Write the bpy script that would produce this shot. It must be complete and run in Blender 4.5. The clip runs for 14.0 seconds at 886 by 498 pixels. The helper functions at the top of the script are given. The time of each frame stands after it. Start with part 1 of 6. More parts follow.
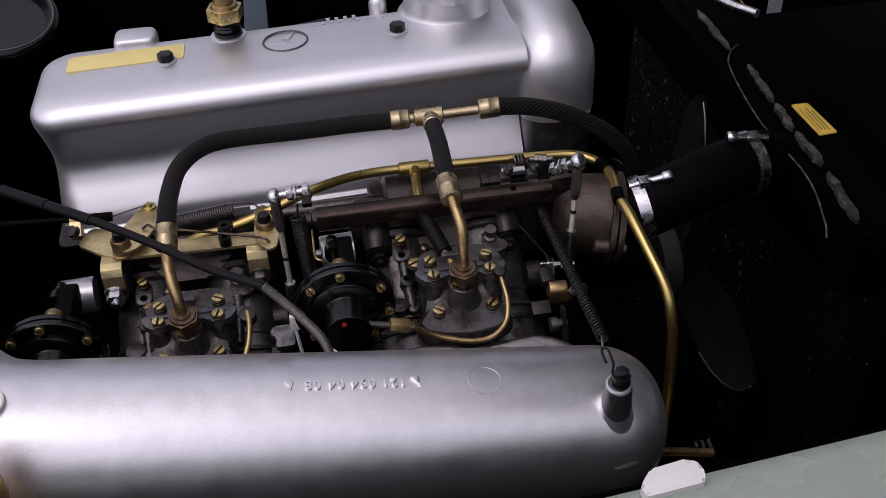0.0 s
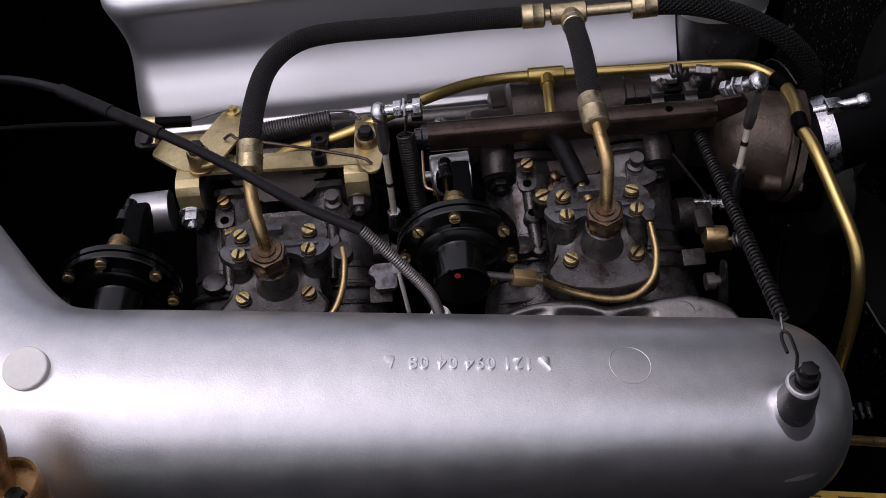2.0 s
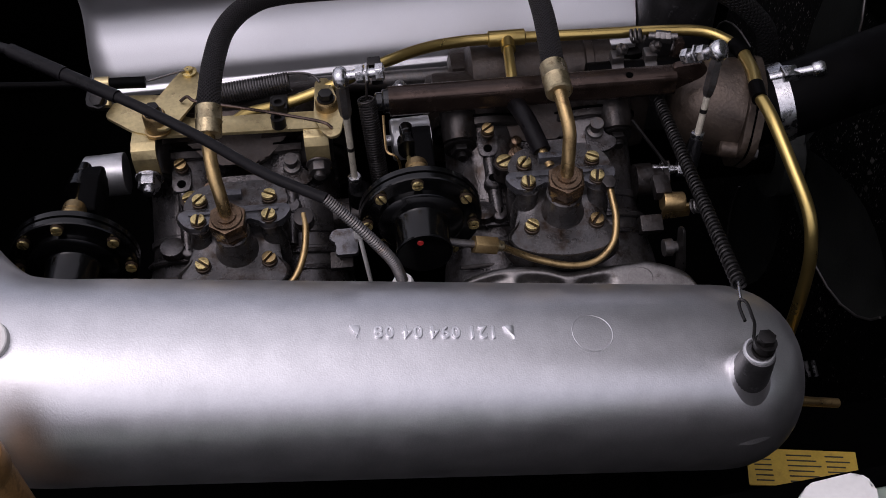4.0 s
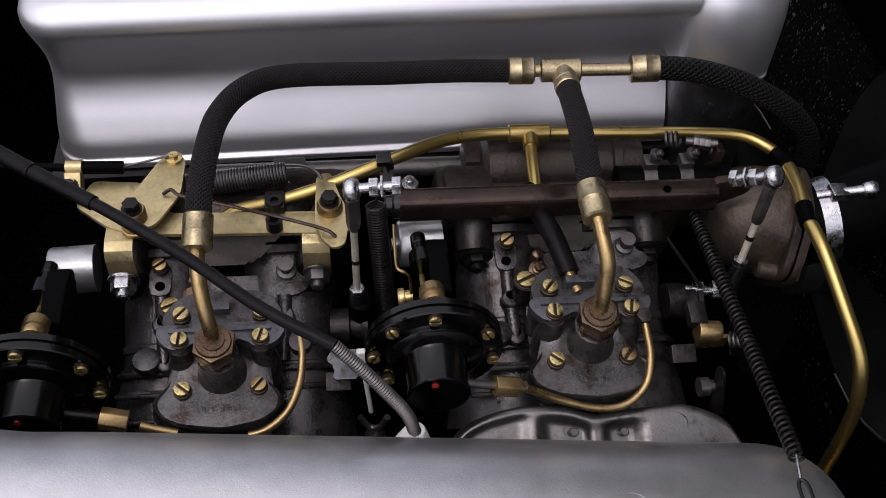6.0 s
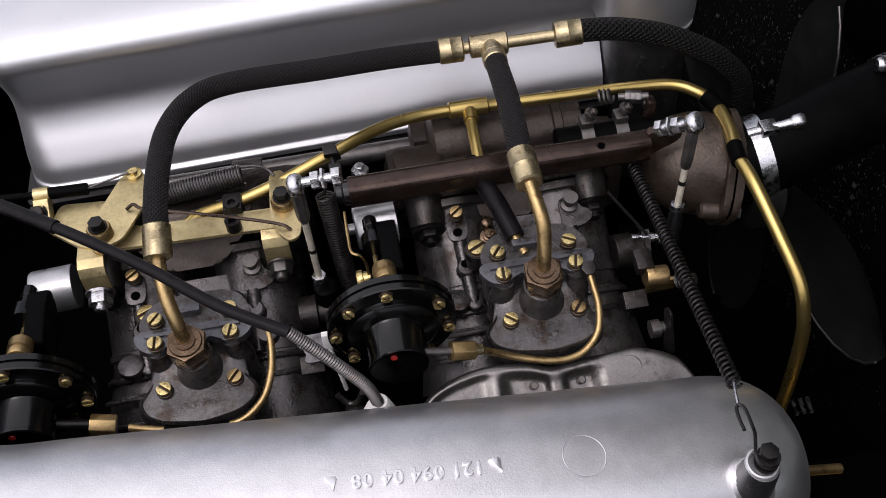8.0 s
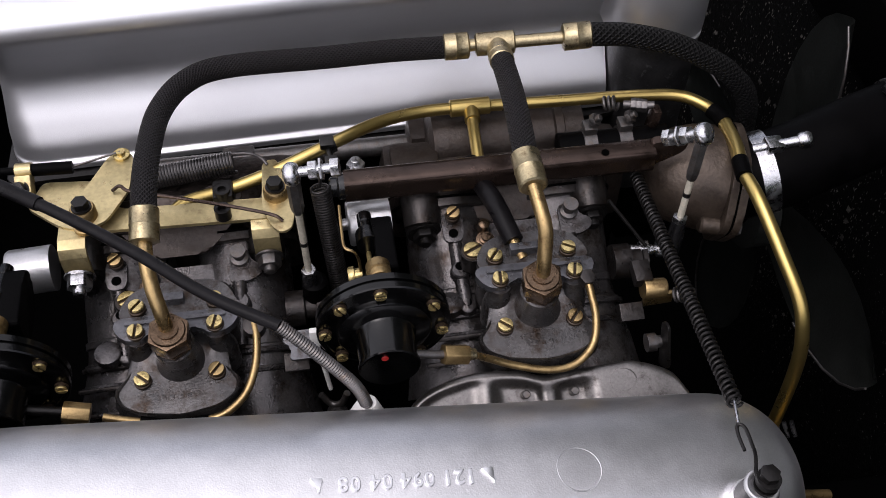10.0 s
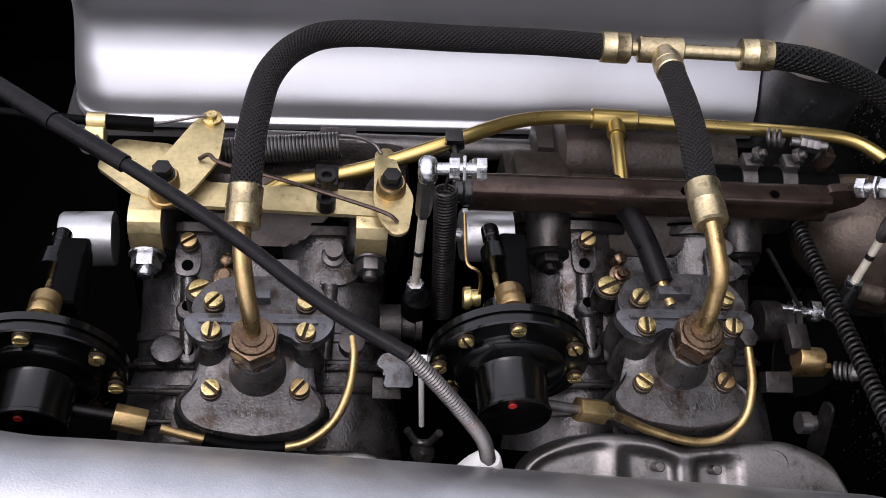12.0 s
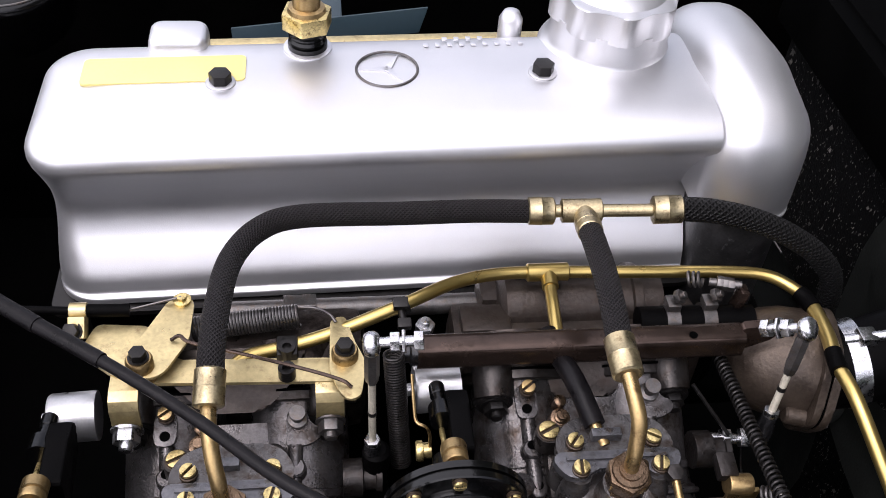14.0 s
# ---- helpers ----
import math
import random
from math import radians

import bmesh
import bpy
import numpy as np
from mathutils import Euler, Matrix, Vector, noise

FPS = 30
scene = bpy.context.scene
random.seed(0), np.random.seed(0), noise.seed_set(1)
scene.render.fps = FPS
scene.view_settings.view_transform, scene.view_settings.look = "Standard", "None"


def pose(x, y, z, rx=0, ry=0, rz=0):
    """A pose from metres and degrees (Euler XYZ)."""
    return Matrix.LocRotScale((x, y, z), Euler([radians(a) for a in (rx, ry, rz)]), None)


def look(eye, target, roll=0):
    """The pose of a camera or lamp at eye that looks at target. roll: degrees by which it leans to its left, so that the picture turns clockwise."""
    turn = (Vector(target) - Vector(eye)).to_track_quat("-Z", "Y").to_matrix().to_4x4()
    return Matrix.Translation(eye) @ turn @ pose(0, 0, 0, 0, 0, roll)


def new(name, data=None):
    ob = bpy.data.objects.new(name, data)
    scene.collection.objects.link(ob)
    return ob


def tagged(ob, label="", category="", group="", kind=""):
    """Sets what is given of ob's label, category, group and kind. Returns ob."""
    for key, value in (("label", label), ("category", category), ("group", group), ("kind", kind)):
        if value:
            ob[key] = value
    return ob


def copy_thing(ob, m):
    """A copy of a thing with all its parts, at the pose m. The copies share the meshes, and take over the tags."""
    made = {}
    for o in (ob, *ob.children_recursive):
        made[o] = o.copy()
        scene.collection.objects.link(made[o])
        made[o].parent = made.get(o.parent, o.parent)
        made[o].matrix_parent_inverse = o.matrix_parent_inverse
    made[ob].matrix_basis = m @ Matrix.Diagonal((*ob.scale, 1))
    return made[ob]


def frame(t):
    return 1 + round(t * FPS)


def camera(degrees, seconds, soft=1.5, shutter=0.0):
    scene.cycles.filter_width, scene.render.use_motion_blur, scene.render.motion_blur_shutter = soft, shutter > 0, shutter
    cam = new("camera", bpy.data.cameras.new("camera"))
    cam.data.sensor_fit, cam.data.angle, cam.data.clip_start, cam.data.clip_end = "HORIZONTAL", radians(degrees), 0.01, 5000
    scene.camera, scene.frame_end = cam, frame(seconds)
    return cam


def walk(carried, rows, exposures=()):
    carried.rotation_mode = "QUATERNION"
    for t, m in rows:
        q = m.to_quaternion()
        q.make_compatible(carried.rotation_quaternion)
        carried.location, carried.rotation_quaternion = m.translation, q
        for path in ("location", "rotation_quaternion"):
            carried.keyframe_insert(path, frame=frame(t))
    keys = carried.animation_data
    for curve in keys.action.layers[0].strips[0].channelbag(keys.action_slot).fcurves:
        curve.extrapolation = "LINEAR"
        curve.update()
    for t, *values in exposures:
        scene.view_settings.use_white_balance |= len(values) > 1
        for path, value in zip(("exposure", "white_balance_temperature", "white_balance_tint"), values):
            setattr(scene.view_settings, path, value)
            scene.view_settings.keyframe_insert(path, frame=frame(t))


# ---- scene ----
cam = camera(47.8, 14.0, soft=0.9)
# seconds, eye, a point one metre ahead, roll
PATH = [
    (0, (0.0346, -0.0030, 1.4992), (0.1545, 0.7781, 0.8863), -2.06),
    (0.5, (0.0600, 0.1276, 1.4624), (0.1507, 0.8671, 0.7953), -2.79),
    (1, (0.0100, 0.1365, 1.4463), (0.0674, 0.8420, 0.7399), -0.01),
    (1.5, (0.0162, 0.1346, 1.4483), (0.0289, 0.8351, 0.7347), -2.40),
    (2, (0.0308, 0.1383, 1.4478), (0.0405, 0.8429, 0.7383), -4.43),
    (2.2, (0.0338, 0.1354, 1.4500), (0.0371, 0.8417, 0.7422), -4.65),
    (4.3, (0.0207, 0.1534, 1.4556), (0.0941, 0.8136, 0.7081), -0.74),
    (4.5, (0.0292, 0.1710, 1.4518), (0.1194, 0.8315, 0.7064), -0.84),
    (5, (0.0351, 0.1850, 1.4667), (0.1646, 0.8667, 0.7466), 2.48),
    (5.5, (0.0146, 0.2096, 1.4692), (0.1313, 0.8937, 0.7492), 4.50),
    (6, (-0.0048, 0.2605, 1.4532), (0.0985, 0.9166, 0.7057), 4.34),
    (6.5, (-0.0144, 0.2830, 1.4409), (0.0868, 0.9285, 0.6839), 4.13),
    (7, (-0.0083, 0.2491, 1.4581), (0.0871, 0.8799, 0.6880), 2.00),
    (7.5, (0.0173, 0.2449, 1.4694), (0.1083, 0.8663, 0.6912), -2.01),
    (8, (0.0370, 0.2341, 1.4811), (0.1157, 0.8722, 0.7151), -4.08),
    (8.2, (0.0335, 0.2291, 1.4847), (0.1082, 0.8755, 0.7253), -3.80),
    (10.3, (0.0199, 0.2546, 1.4604), (0.1390, 0.8900, 0.6975), 1.97),
    (10.5, (0.0176, 0.2635, 1.4585), (0.1487, 0.8898, 0.6901), 2.87),
    (11, (0.0074, 0.2946, 1.4446), (0.1688, 0.9431, 0.7007), 9.11),
    (11.5, (-0.0329, 0.3169, 1.4120), (0.1023, 0.9794, 0.6752), 9.99),
    (12, (-0.0472, 0.3216, 1.3911), (0.0760, 0.9647, 0.6353), 9.76),
    (12.5, (-0.0480, 0.3238, 1.3966), (0.0682, 0.9622, 0.6357), 8.73),
    (13, (-0.0289, 0.3305, 1.4386), (0.0835, 0.9847, 0.6907), 5.37),
    (13.5, (-0.0219, 0.3243, 1.4584), (0.0996, 1.0181, 0.7485), 4.50),
    (14, (-0.0229, 0.3064, 1.4632), (0.0998, 1.0198, 0.7732), 5.16),
]
EXPOSURES = [(0.0, -0.3, 6200, 25), (0.5, -0.3, 6200, 25), (2.0, -0.2, 6200, 25), (4.5, -0.28, 6200, 23), (5.5, -0.15, 6300, 20), (6.5, 0.1, 6250, 20), (8.0, 0.3, 6350, 18), (10.5, 0.4, 6250, 18), (12.0, 0.75, 6200, 19), (13.0, 0.88, 6200, 18), (14.0, 0.97, 6250, 19)]
walk(cam, [(t, look(eye, target, roll)) for t, eye, target, roll in PATH], EXPOSURES)

# ---- light: bright overcast sky ----
world = bpy.data.worlds.new("sky")
scene.world = world
world.use_nodes = True
wn, wl = world.node_tree.nodes, world.node_tree.links
sky = wn.new("ShaderNodeTexSky")
sky.sky_type = "NISHITA"
sky.sun_disc = False
sky.sun_elevation, sky.sun_rotation = radians(62), radians(230)
sky.air_density, sky.dust_density, sky.ozone_density = 1.0, 4.0, 1.0
cloud = wn.new("ShaderNodeHueSaturation")
cloud.inputs["Saturation"].default_value = 0.35
wl.new(sky.outputs["Color"], cloud.inputs["Color"])
wl.new(cloud.outputs["Color"], wn["Background"].inputs["Color"])
wn["Background"].inputs["Strength"].default_value = 0.15
sun_data = bpy.data.lights.new("sun", "SUN")
sun_data.energy, sun_data.angle, sun_data.color = 1.65, radians(130), (1.0, 0.97, 0.93)
sun = new("sun", sun_data)
sun.matrix_world = look((-0.70, 0.35, 2.85), (0.05, 0.65, 1.0))


# ---- materials ----
def nodes_of(name):
    m = bpy.data.materials.new(name)
    m.use_nodes = True
    t = m.node_tree
    return m, t.nodes, t.links, t.nodes["Principled BSDF"]


def surface(name, color, rough=0.5, metal=0.0, vary=0.25, stain=None, stain_at=(0.52, 0.7), grain=900.0, relief=0.0003,
            blotch=45.0, rough_vary=0.12, coat=0.0, spec=0.5):
    """A surface with fine grain, larger blotches, optional stains and fine relief. Scales are per metre."""
    m, n, l, b = nodes_of(name)
    co = n.new("ShaderNodeTexCoord")
    info = n.new("ShaderNodeObjectInfo")
    shift = n.new("ShaderNodeVectorMath")
    shift.operation = "MULTIPLY_ADD"
    l.new(info.outputs["Random"], shift.inputs[0])
    shift.inputs[1].default_value = (3.1, 1.7, 2.3)
    l.new(co.outputs["Object"], shift.inputs[2])
    big = n.new("ShaderNodeTexNoise")
    big.inputs["Scale"].default_value, big.inputs["Detail"].default_value, big.inputs["Roughness"].default_value = blotch, 6, 0.62
    fine = n.new("ShaderNodeTexNoise")
    fine.inputs["Scale"].default_value, fine.inputs["Detail"].default_value = grain, 3
    for x in (big, fine):
        l.new(shift.outputs[0], x.inputs["Vector"])
    mixer = n.new("ShaderNodeMix")
    mixer.data_type = "RGBA"
    mixer.inputs["A"].default_value = (*[c * (1 - vary) for c in color], 1)
    mixer.inputs["B"].default_value = (*[min(1, c * (1 + vary)) for c in color], 1)
    both = n.new("ShaderNodeMath")
    both.operation = "MULTIPLY_ADD"
    both.inputs[1].default_value = 0.35
    l.new(fine.outputs["Fac"], both.inputs[0])
    half = n.new("ShaderNodeMath")
    half.operation = "MULTIPLY"
    half.inputs[1].default_value = 0.65
    l.new(big.outputs["Fac"], half.inputs[0])
    l.new(half.outputs[0], both.inputs[2])
    spread = n.new("ShaderNodeMapRange")
    spread.inputs["From Min"].default_value, spread.inputs["From Max"].default_value = 0.37, 0.63
    l.new(both.outputs[0], spread.inputs["Value"])
    l.new(spread.outputs["Result"], mixer.inputs["Factor"])
    out = mixer.outputs["Result"]
    if stain:
        spot = n.new("ShaderNodeTexNoise")
        spot.inputs["Scale"].default_value, spot.inputs["Detail"].default_value, spot.inputs["Roughness"].default_value = blotch * 1.7, 8, 0.7
        l.new(shift.outputs[0], spot.inputs["Vector"])
        ramp = n.new("ShaderNodeMapRange")
        ramp.inputs["From Min"].default_value, ramp.inputs["From Max"].default_value = stain_at
        l.new(spot.outputs["Fac"], ramp.inputs["Value"])
        dirt = n.new("ShaderNodeMix")
        dirt.data_type = "RGBA"
        dirt.inputs["B"].default_value = (*stain, 1)
        l.new(ramp.outputs["Result"], dirt.inputs["Factor"])
        l.new(out, dirt.inputs["A"])
        out = dirt.outputs["Result"]
    l.new(out, b.inputs["Base Color"])
    wear = n.new("ShaderNodeMapRange")
    wear.inputs["From Min"].default_value, wear.inputs["From Max"].default_value = 0.3, 0.7
    wear.inputs["To Min"].default_value, wear.inputs["To Max"].default_value = max(0.03, rough - rough_vary), min(1, rough + rough_vary)
    l.new(big.outputs["Fac"], wear.inputs["Value"])
    l.new(wear.outputs["Result"], b.inputs["Roughness"])
    b.inputs["Metallic"].default_value = metal
    b.inputs["Coat Weight"].default_value = coat
    b.inputs["Coat Roughness"].default_value = 0.08
    b.inputs["Specular IOR Level"].default_value = spec
    if relief:
        bump = n.new("ShaderNodeBump")
        bump.inputs["Distance"].default_value = relief
        bump.inputs["Strength"].default_value = 0.6
        l.new(fine.outputs["Fac"], bump.inputs["Height"])
        l.new(bump.outputs["Normal"], b.inputs["Normal"])
    return m


def braid(name, color, strands, pitch, depth=0.0004, rough=0.6):
    """Woven cover of a hose, by the hose's own lengthwise and crosswise coordinates."""
    m, n, l, b = nodes_of(name)
    uv = n.new("ShaderNodeUVMap")
    sep = n.new("ShaderNodeSeparateXYZ")
    l.new(uv.outputs["UV"], sep.inputs[0])

    def math_node(op, a, c, third=None):
        x = n.new("ShaderNodeMath")
        x.operation = op
        for i, v in enumerate((a, c, third)):
            if v is None:
                continue
            if isinstance(v, (int, float)):
                x.inputs[i].default_value = v
            else:
                l.new(v, x.inputs[i])
        return x.outputs[0]
    around = math_node("MULTIPLY", sep.outputs["X"], float(strands))
    along = math_node("MULTIPLY", sep.outputs["Y"], float(pitch))
    one = math_node("SINE", math_node("MULTIPLY", math_node("ADD", around, along), math.tau), None)
    two = math_node("SINE", math_node("MULTIPLY", math_node("SUBTRACT", around, along), math.tau), None)
    weave = math_node("MAXIMUM", one, two)
    bump = n.new("ShaderNodeBump")
    bump.inputs["Distance"].default_value = depth
    bump.inputs["Strength"].default_value = 0.9
    l.new(weave, bump.inputs["Height"])
    l.new(bump.outputs["Normal"], b.inputs["Normal"])
    mixer = n.new("ShaderNodeMix")
    mixer.data_type = "RGBA"
    # shade between the strands is put into the colour by weave height
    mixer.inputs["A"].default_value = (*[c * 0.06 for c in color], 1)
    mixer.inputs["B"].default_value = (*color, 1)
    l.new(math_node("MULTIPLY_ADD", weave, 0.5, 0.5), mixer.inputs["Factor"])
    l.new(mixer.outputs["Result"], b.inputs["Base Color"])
    b.inputs["Roughness"].default_value = rough
    b.inputs["Specular IOR Level"].default_value = 0.20
    return m


SILVER = surface("silver_paint", (0.60, 0.60, 0.615), 0.42, 0.9, 0.04, grain=1400, relief=0.00008, blotch=12, rough_vary=0.04)
CAST_SILVER = surface("cast_silver_paint", (0.60, 0.60, 0.62), 0.42, 0.93, 0.06, (0.40, 0.39, 0.38), (0.68, 0.78), 650, 0.00018, 25, 0.05)
AIR_SILVER = surface("pitted_cast_silver_paint", (0.66, 0.655, 0.665), 0.37, 0.97, 0.08, (0.20, 0.19, 0.18), (0.70, 0.77), 1100, 0.00017, 60, 0.03)
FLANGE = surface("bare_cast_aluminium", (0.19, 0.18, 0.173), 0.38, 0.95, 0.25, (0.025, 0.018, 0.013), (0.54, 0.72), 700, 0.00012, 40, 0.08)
CARB = surface("grey_carburettor_casting", (0.031, 0.0275, 0.026), 0.36, 0.7, 0.35, (0.015, 0.0095, 0.0065), (0.49, 0.66), 420, 0.0004, 60, 0.14)
CARB_BODY = surface("smooth_grey_casting", (0.082, 0.077, 0.077), 0.30, 0.75, 0.42, (0.020, 0.0125, 0.0078), (0.49, 0.66), 700, 0.0005, 40, 0.14)
CARB_LID = surface("blue_grey_zinc_casting", (0.100, 0.100, 0.107), 0.34, 0.7, 0.3, (0.032, 0.021, 0.014), (0.53, 0.68), 500, 0.0003, 80, 0.14)
COVER_GREY = surface("stained_grey_cover_casting", (0.082, 0.078, 0.077), 0.30, 0.75, 0.40, (0.028, 0.0165, 0.0095), (0.48, 0.66), 700, 0.0004, 45, 0.14)
MANIFOLD = surface("brown_stained_aluminium", (0.038, 0.030, 0.026), 0.40, 0.75, 0.4, (0.010, 0.006, 0.0045), (0.47, 0.63), 400, 0.0006, 60, 0.15)
ZINC_YELLOW = surface("yellow_passivated_steel", (0.47, 0.385, 0.20), 0.36, 0.8, 0.2, (0.20, 0.13, 0.06), (0.57, 0.75), 400, 0.0002, 55)
GOLD = surface("golden_lacquered_pipe", (0.46, 0.342, 0.118), 0.30, 0.95, 0.05, (0.26, 0.15, 0.04), (0.68, 0.84), 900, 0.00003, 45, 0.03)
BRASS = surface("brass", (0.54, 0.43, 0.19), 0.32, 0.9, 0.35, (0.10, 0.055, 0.02), (0.54, 0.68), 700, 0.0002, 170)
BRASS_OLD = surface("dull_brass", (0.34, 0.24, 0.11), 0.34, 0.9, 0.22, (0.11, 0.06, 0.028), (0.54, 0.72), 700, 0.0002, 60)
NICKEL = surface("nickelled_brass", (0.36, 0.30, 0.18), 0.34, 0.95, 0.3, (0.16, 0.11, 0.06), (0.54, 0.72), 800, 0.0002, 110)
COPPER = surface("copper_stained_fitting", (0.108, 0.072, 0.045), 0.24, 0.85, 0.3, (0.03, 0.018, 0.012), (0.52, 0.70), 600, 0.0003, 90)
STEEL = surface("bright_steel", (0.50, 0.50, 0.51), 0.28, 1.0, 0.25, (0.16, 0.14, 0.12), (0.55, 0.72), 900, 0.0002, 160)
DULL_STEEL = surface("dull_steel", (0.12, 0.114, 0.111), 0.40, 0.9, 0.25, (0.12, 0.09, 0.07), (0.5, 0.75), 900, 0.0002, 120)
BLACK_BOLT = surface("blackened_steel", (0.011, 0.01, 0.0095), 0.38, 0.6, 0.3, grain=900, relief=0.0002, blotch=150)
BLACK_PAINT = surface("gloss_black_paint", (0.0012, 0.0012, 0.0013), 0.17, 0.0, 0.4, (0.010, 0.009, 0.008), (0.62, 0.72), 700, 0.00012, 90, 0.08, spec=0.32)
BLACK_SATIN = surface("worn_satin_black", (0.006, 0.006, 0.0065), 0.25, 0.0, 0.4, (0.035, 0.033, 0.032), (0.58, 0.70), 500, 0.0002, 90, spec=0.5)
# black paint, set near zero to hold the bay's deep shade as well
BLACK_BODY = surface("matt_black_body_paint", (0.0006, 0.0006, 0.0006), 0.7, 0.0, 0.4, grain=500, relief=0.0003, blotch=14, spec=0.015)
RUBBER = surface("black_rubber", (0.0011, 0.0010, 0.0011), 0.5, 0.0, 0.3, grain=700, relief=0.0003, blotch=60, spec=0.035)
HOUSING = surface("grimy_cast_housing", (0.060, 0.045, 0.034), 0.40, 0.6, 0.3, (0.025, 0.017, 0.012), (0.52, 0.70), 380, 0.0006, 45, 0.12)
WEB = surface("brown_grey_casting", (0.042, 0.0335, 0.0285), 0.40, 0.6, 0.3, (0.030, 0.019, 0.013), (0.50, 0.70), 380, 0.0005, 50, 0.12)
RUST_BAR = surface("brown_oxidised_steel", (0.056, 0.0385, 0.031), 0.25, 0.8, 0.25, (0.022, 0.014, 0.010), (0.50, 0.70), 500, 0.00015, 40, 0.06)
FAN_PLASTIC = surface("dark_fan_paint", (0.019, 0.0205, 0.019), 0.45, 0.0, 0.3, grain=500, relief=0.0003, blotch=40, spec=0.2)
WING_PAINT = surface("pale_green_car_paint", (0.53, 0.61, 0.52), 0.30, 0.0, 0.03, grain=300, relief=0.0, blotch=6, coat=0.5)
TEAL = surface("teal_body_paint", (0.010, 0.024, 0.032), 0.35, 0.0, 0.1, grain=300, relief=0.0, blotch=10)
LABEL_YELLOW = surface("yellow_label", (0.50, 0.34, 0.045), 0.5, 0.0, 0.12, (0.30, 0.20, 0.03), (0.6, 0.75), 500, 0.0, 60)
LABEL_PALE = surface("pale_yellow_label", (0.62, 0.51, 0.18), 0.45, 0.0, 0.06, grain=500, relief=0.0, blotch=40)
INK = surface("dark_print", (0.03, 0.025, 0.02), 0.6, 0.0, 0.1, relief=0.0)
WHITE = surface("white_plastic", (0.612, 0.6035, 0.578), 0.5, 0.0, 0.05, grain=400, relief=0.0002, blotch=40)
RED = surface("red_paint_dot", (0.28, 0.012, 0.010), 0.45, 0.0, 0.1, relief=0.0)
TAN = surface("tan_lacquered_metal", (0.30, 0.165, 0.062), 0.34, 0.45, 0.25, (0.05, 0.025, 0.01), (0.52, 0.72), 600, 0.0002, 45)
ASPHALT = surface("asphalt", (0.035, 0.035, 0.036), 0.85, 0.0, 0.4, (0.35, 0.34, 0.32), (0.62, 0.68), 260, 0.004, 60)
DARK_WALL = surface("dark_reflection_wall", (0.05, 0.048, 0.045), 0.8, 0.0, 0.2, grain=40, relief=0.002, blotch=3)
# silver casting coloured dark to hold a dark reflection, with pale worn patches
REFLECTED_DARK = surface("dark_reflection_casting", (0.10, 0.098, 0.10), 0.40, 0.9, 0.2, (0.30, 0.30, 0.31), (0.60, 0.72), 500, 0.0003, 60)
BONNET_SHADE = surface("shading_bonnet_underside", (0.16, 0.175, 0.155), 0.7, 0.0, 0.2, grain=200, relief=0.0005, blotch=8)
WORN_CAST = surface("worn_bright_cast", (0.68, 0.68, 0.70), 0.35, 0.95, 0.06, grain=900, relief=0.0001, blotch=80)
CABLE = surface("dark_grey_cable_sheath", (0.005, 0.0045, 0.005), 0.36, 0.0, 0.4, (0.015, 0.013, 0.013), (0.6, 0.72), 500, 0.0003, 90, spec=0.1)
SPRING_STEEL = surface("grey_spring_steel", (0.115, 0.108, 0.106), 0.36, 0.9, 0.15, (0.15, 0.12, 0.10), (0.55, 0.8), 900, 0.0001, 120)
DARK_SPRING = surface("dark_spring_steel", (0.040, 0.037, 0.036), 0.36, 0.85, 0.2, (0.02, 0.015, 0.012), (0.5, 0.75), 900, 0.0001, 120)
GALVANISED = surface("pale_galvanised_steel", (0.44, 0.41, 0.33), 0.45, 0.35, 0.2, (0.16, 0.13, 0.10), (0.58, 0.72), 600, 0.0002, 90)
SATIN = surface("satin_bright_metal", (0.44, 0.44, 0.448), 0.38, 0.85, 0.08, (0.30, 0.28, 0.26), (0.6, 0.85), 700, 0.00015, 90)
CORE = surface("radiator_core", (0.002, 0.002, 0.002), 0.6, 0.0, 0.5, (0.16, 0.155, 0.15), (0.635, 0.665), 500, 0.001, 130, spec=0.05)
DEBRIS = surface("dry_leaf_scraps", (0.20, 0.19, 0.165), 0.7, 0.0, 0.8, (0.03, 0.028, 0.025), (0.42, 0.6), 300, 0.0, 30)
CHIPPED = surface("chipped_grey_paint", (0.022, 0.0215, 0.022), 0.5, 0.2, 0.4, (0.075, 0.07, 0.07), (0.5, 0.56), 500, 0.0006, 60)
SCREW_GRIME = surface("dark_screw_grime", (0.035, 0.022, 0.012), 0.5, 0.5, 0.4, grain=500, relief=0.0002, blotch=120)
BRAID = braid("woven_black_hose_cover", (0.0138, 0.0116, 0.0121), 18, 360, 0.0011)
# darker colour holds the shade that falls on the hose's front end
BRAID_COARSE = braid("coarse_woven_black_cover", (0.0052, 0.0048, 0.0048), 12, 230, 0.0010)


# ---- building helpers ----
ORIGIN = {}


def thing(name, at, label, category, group="", kind=""):
    ob = new(name)
    ob.empty_display_size = 0.02
    ob.location = at
    ORIGIN[ob] = Vector(at)
    return tagged(ob, label, category, group, kind)


def to_mesh(name, bm, mat, sharp=38):
    me = bpy.data.meshes.new(name)
    bmesh.ops.recalc_face_normals(bm, faces=bm.faces)
    bm.to_mesh(me)
    bm.free()
    me.polygons.foreach_set("use_smooth", [True] * len(me.polygons))
    me.set_sharp_from_angle(angle=radians(sharp))
    me.materials.append(mat)
    return me


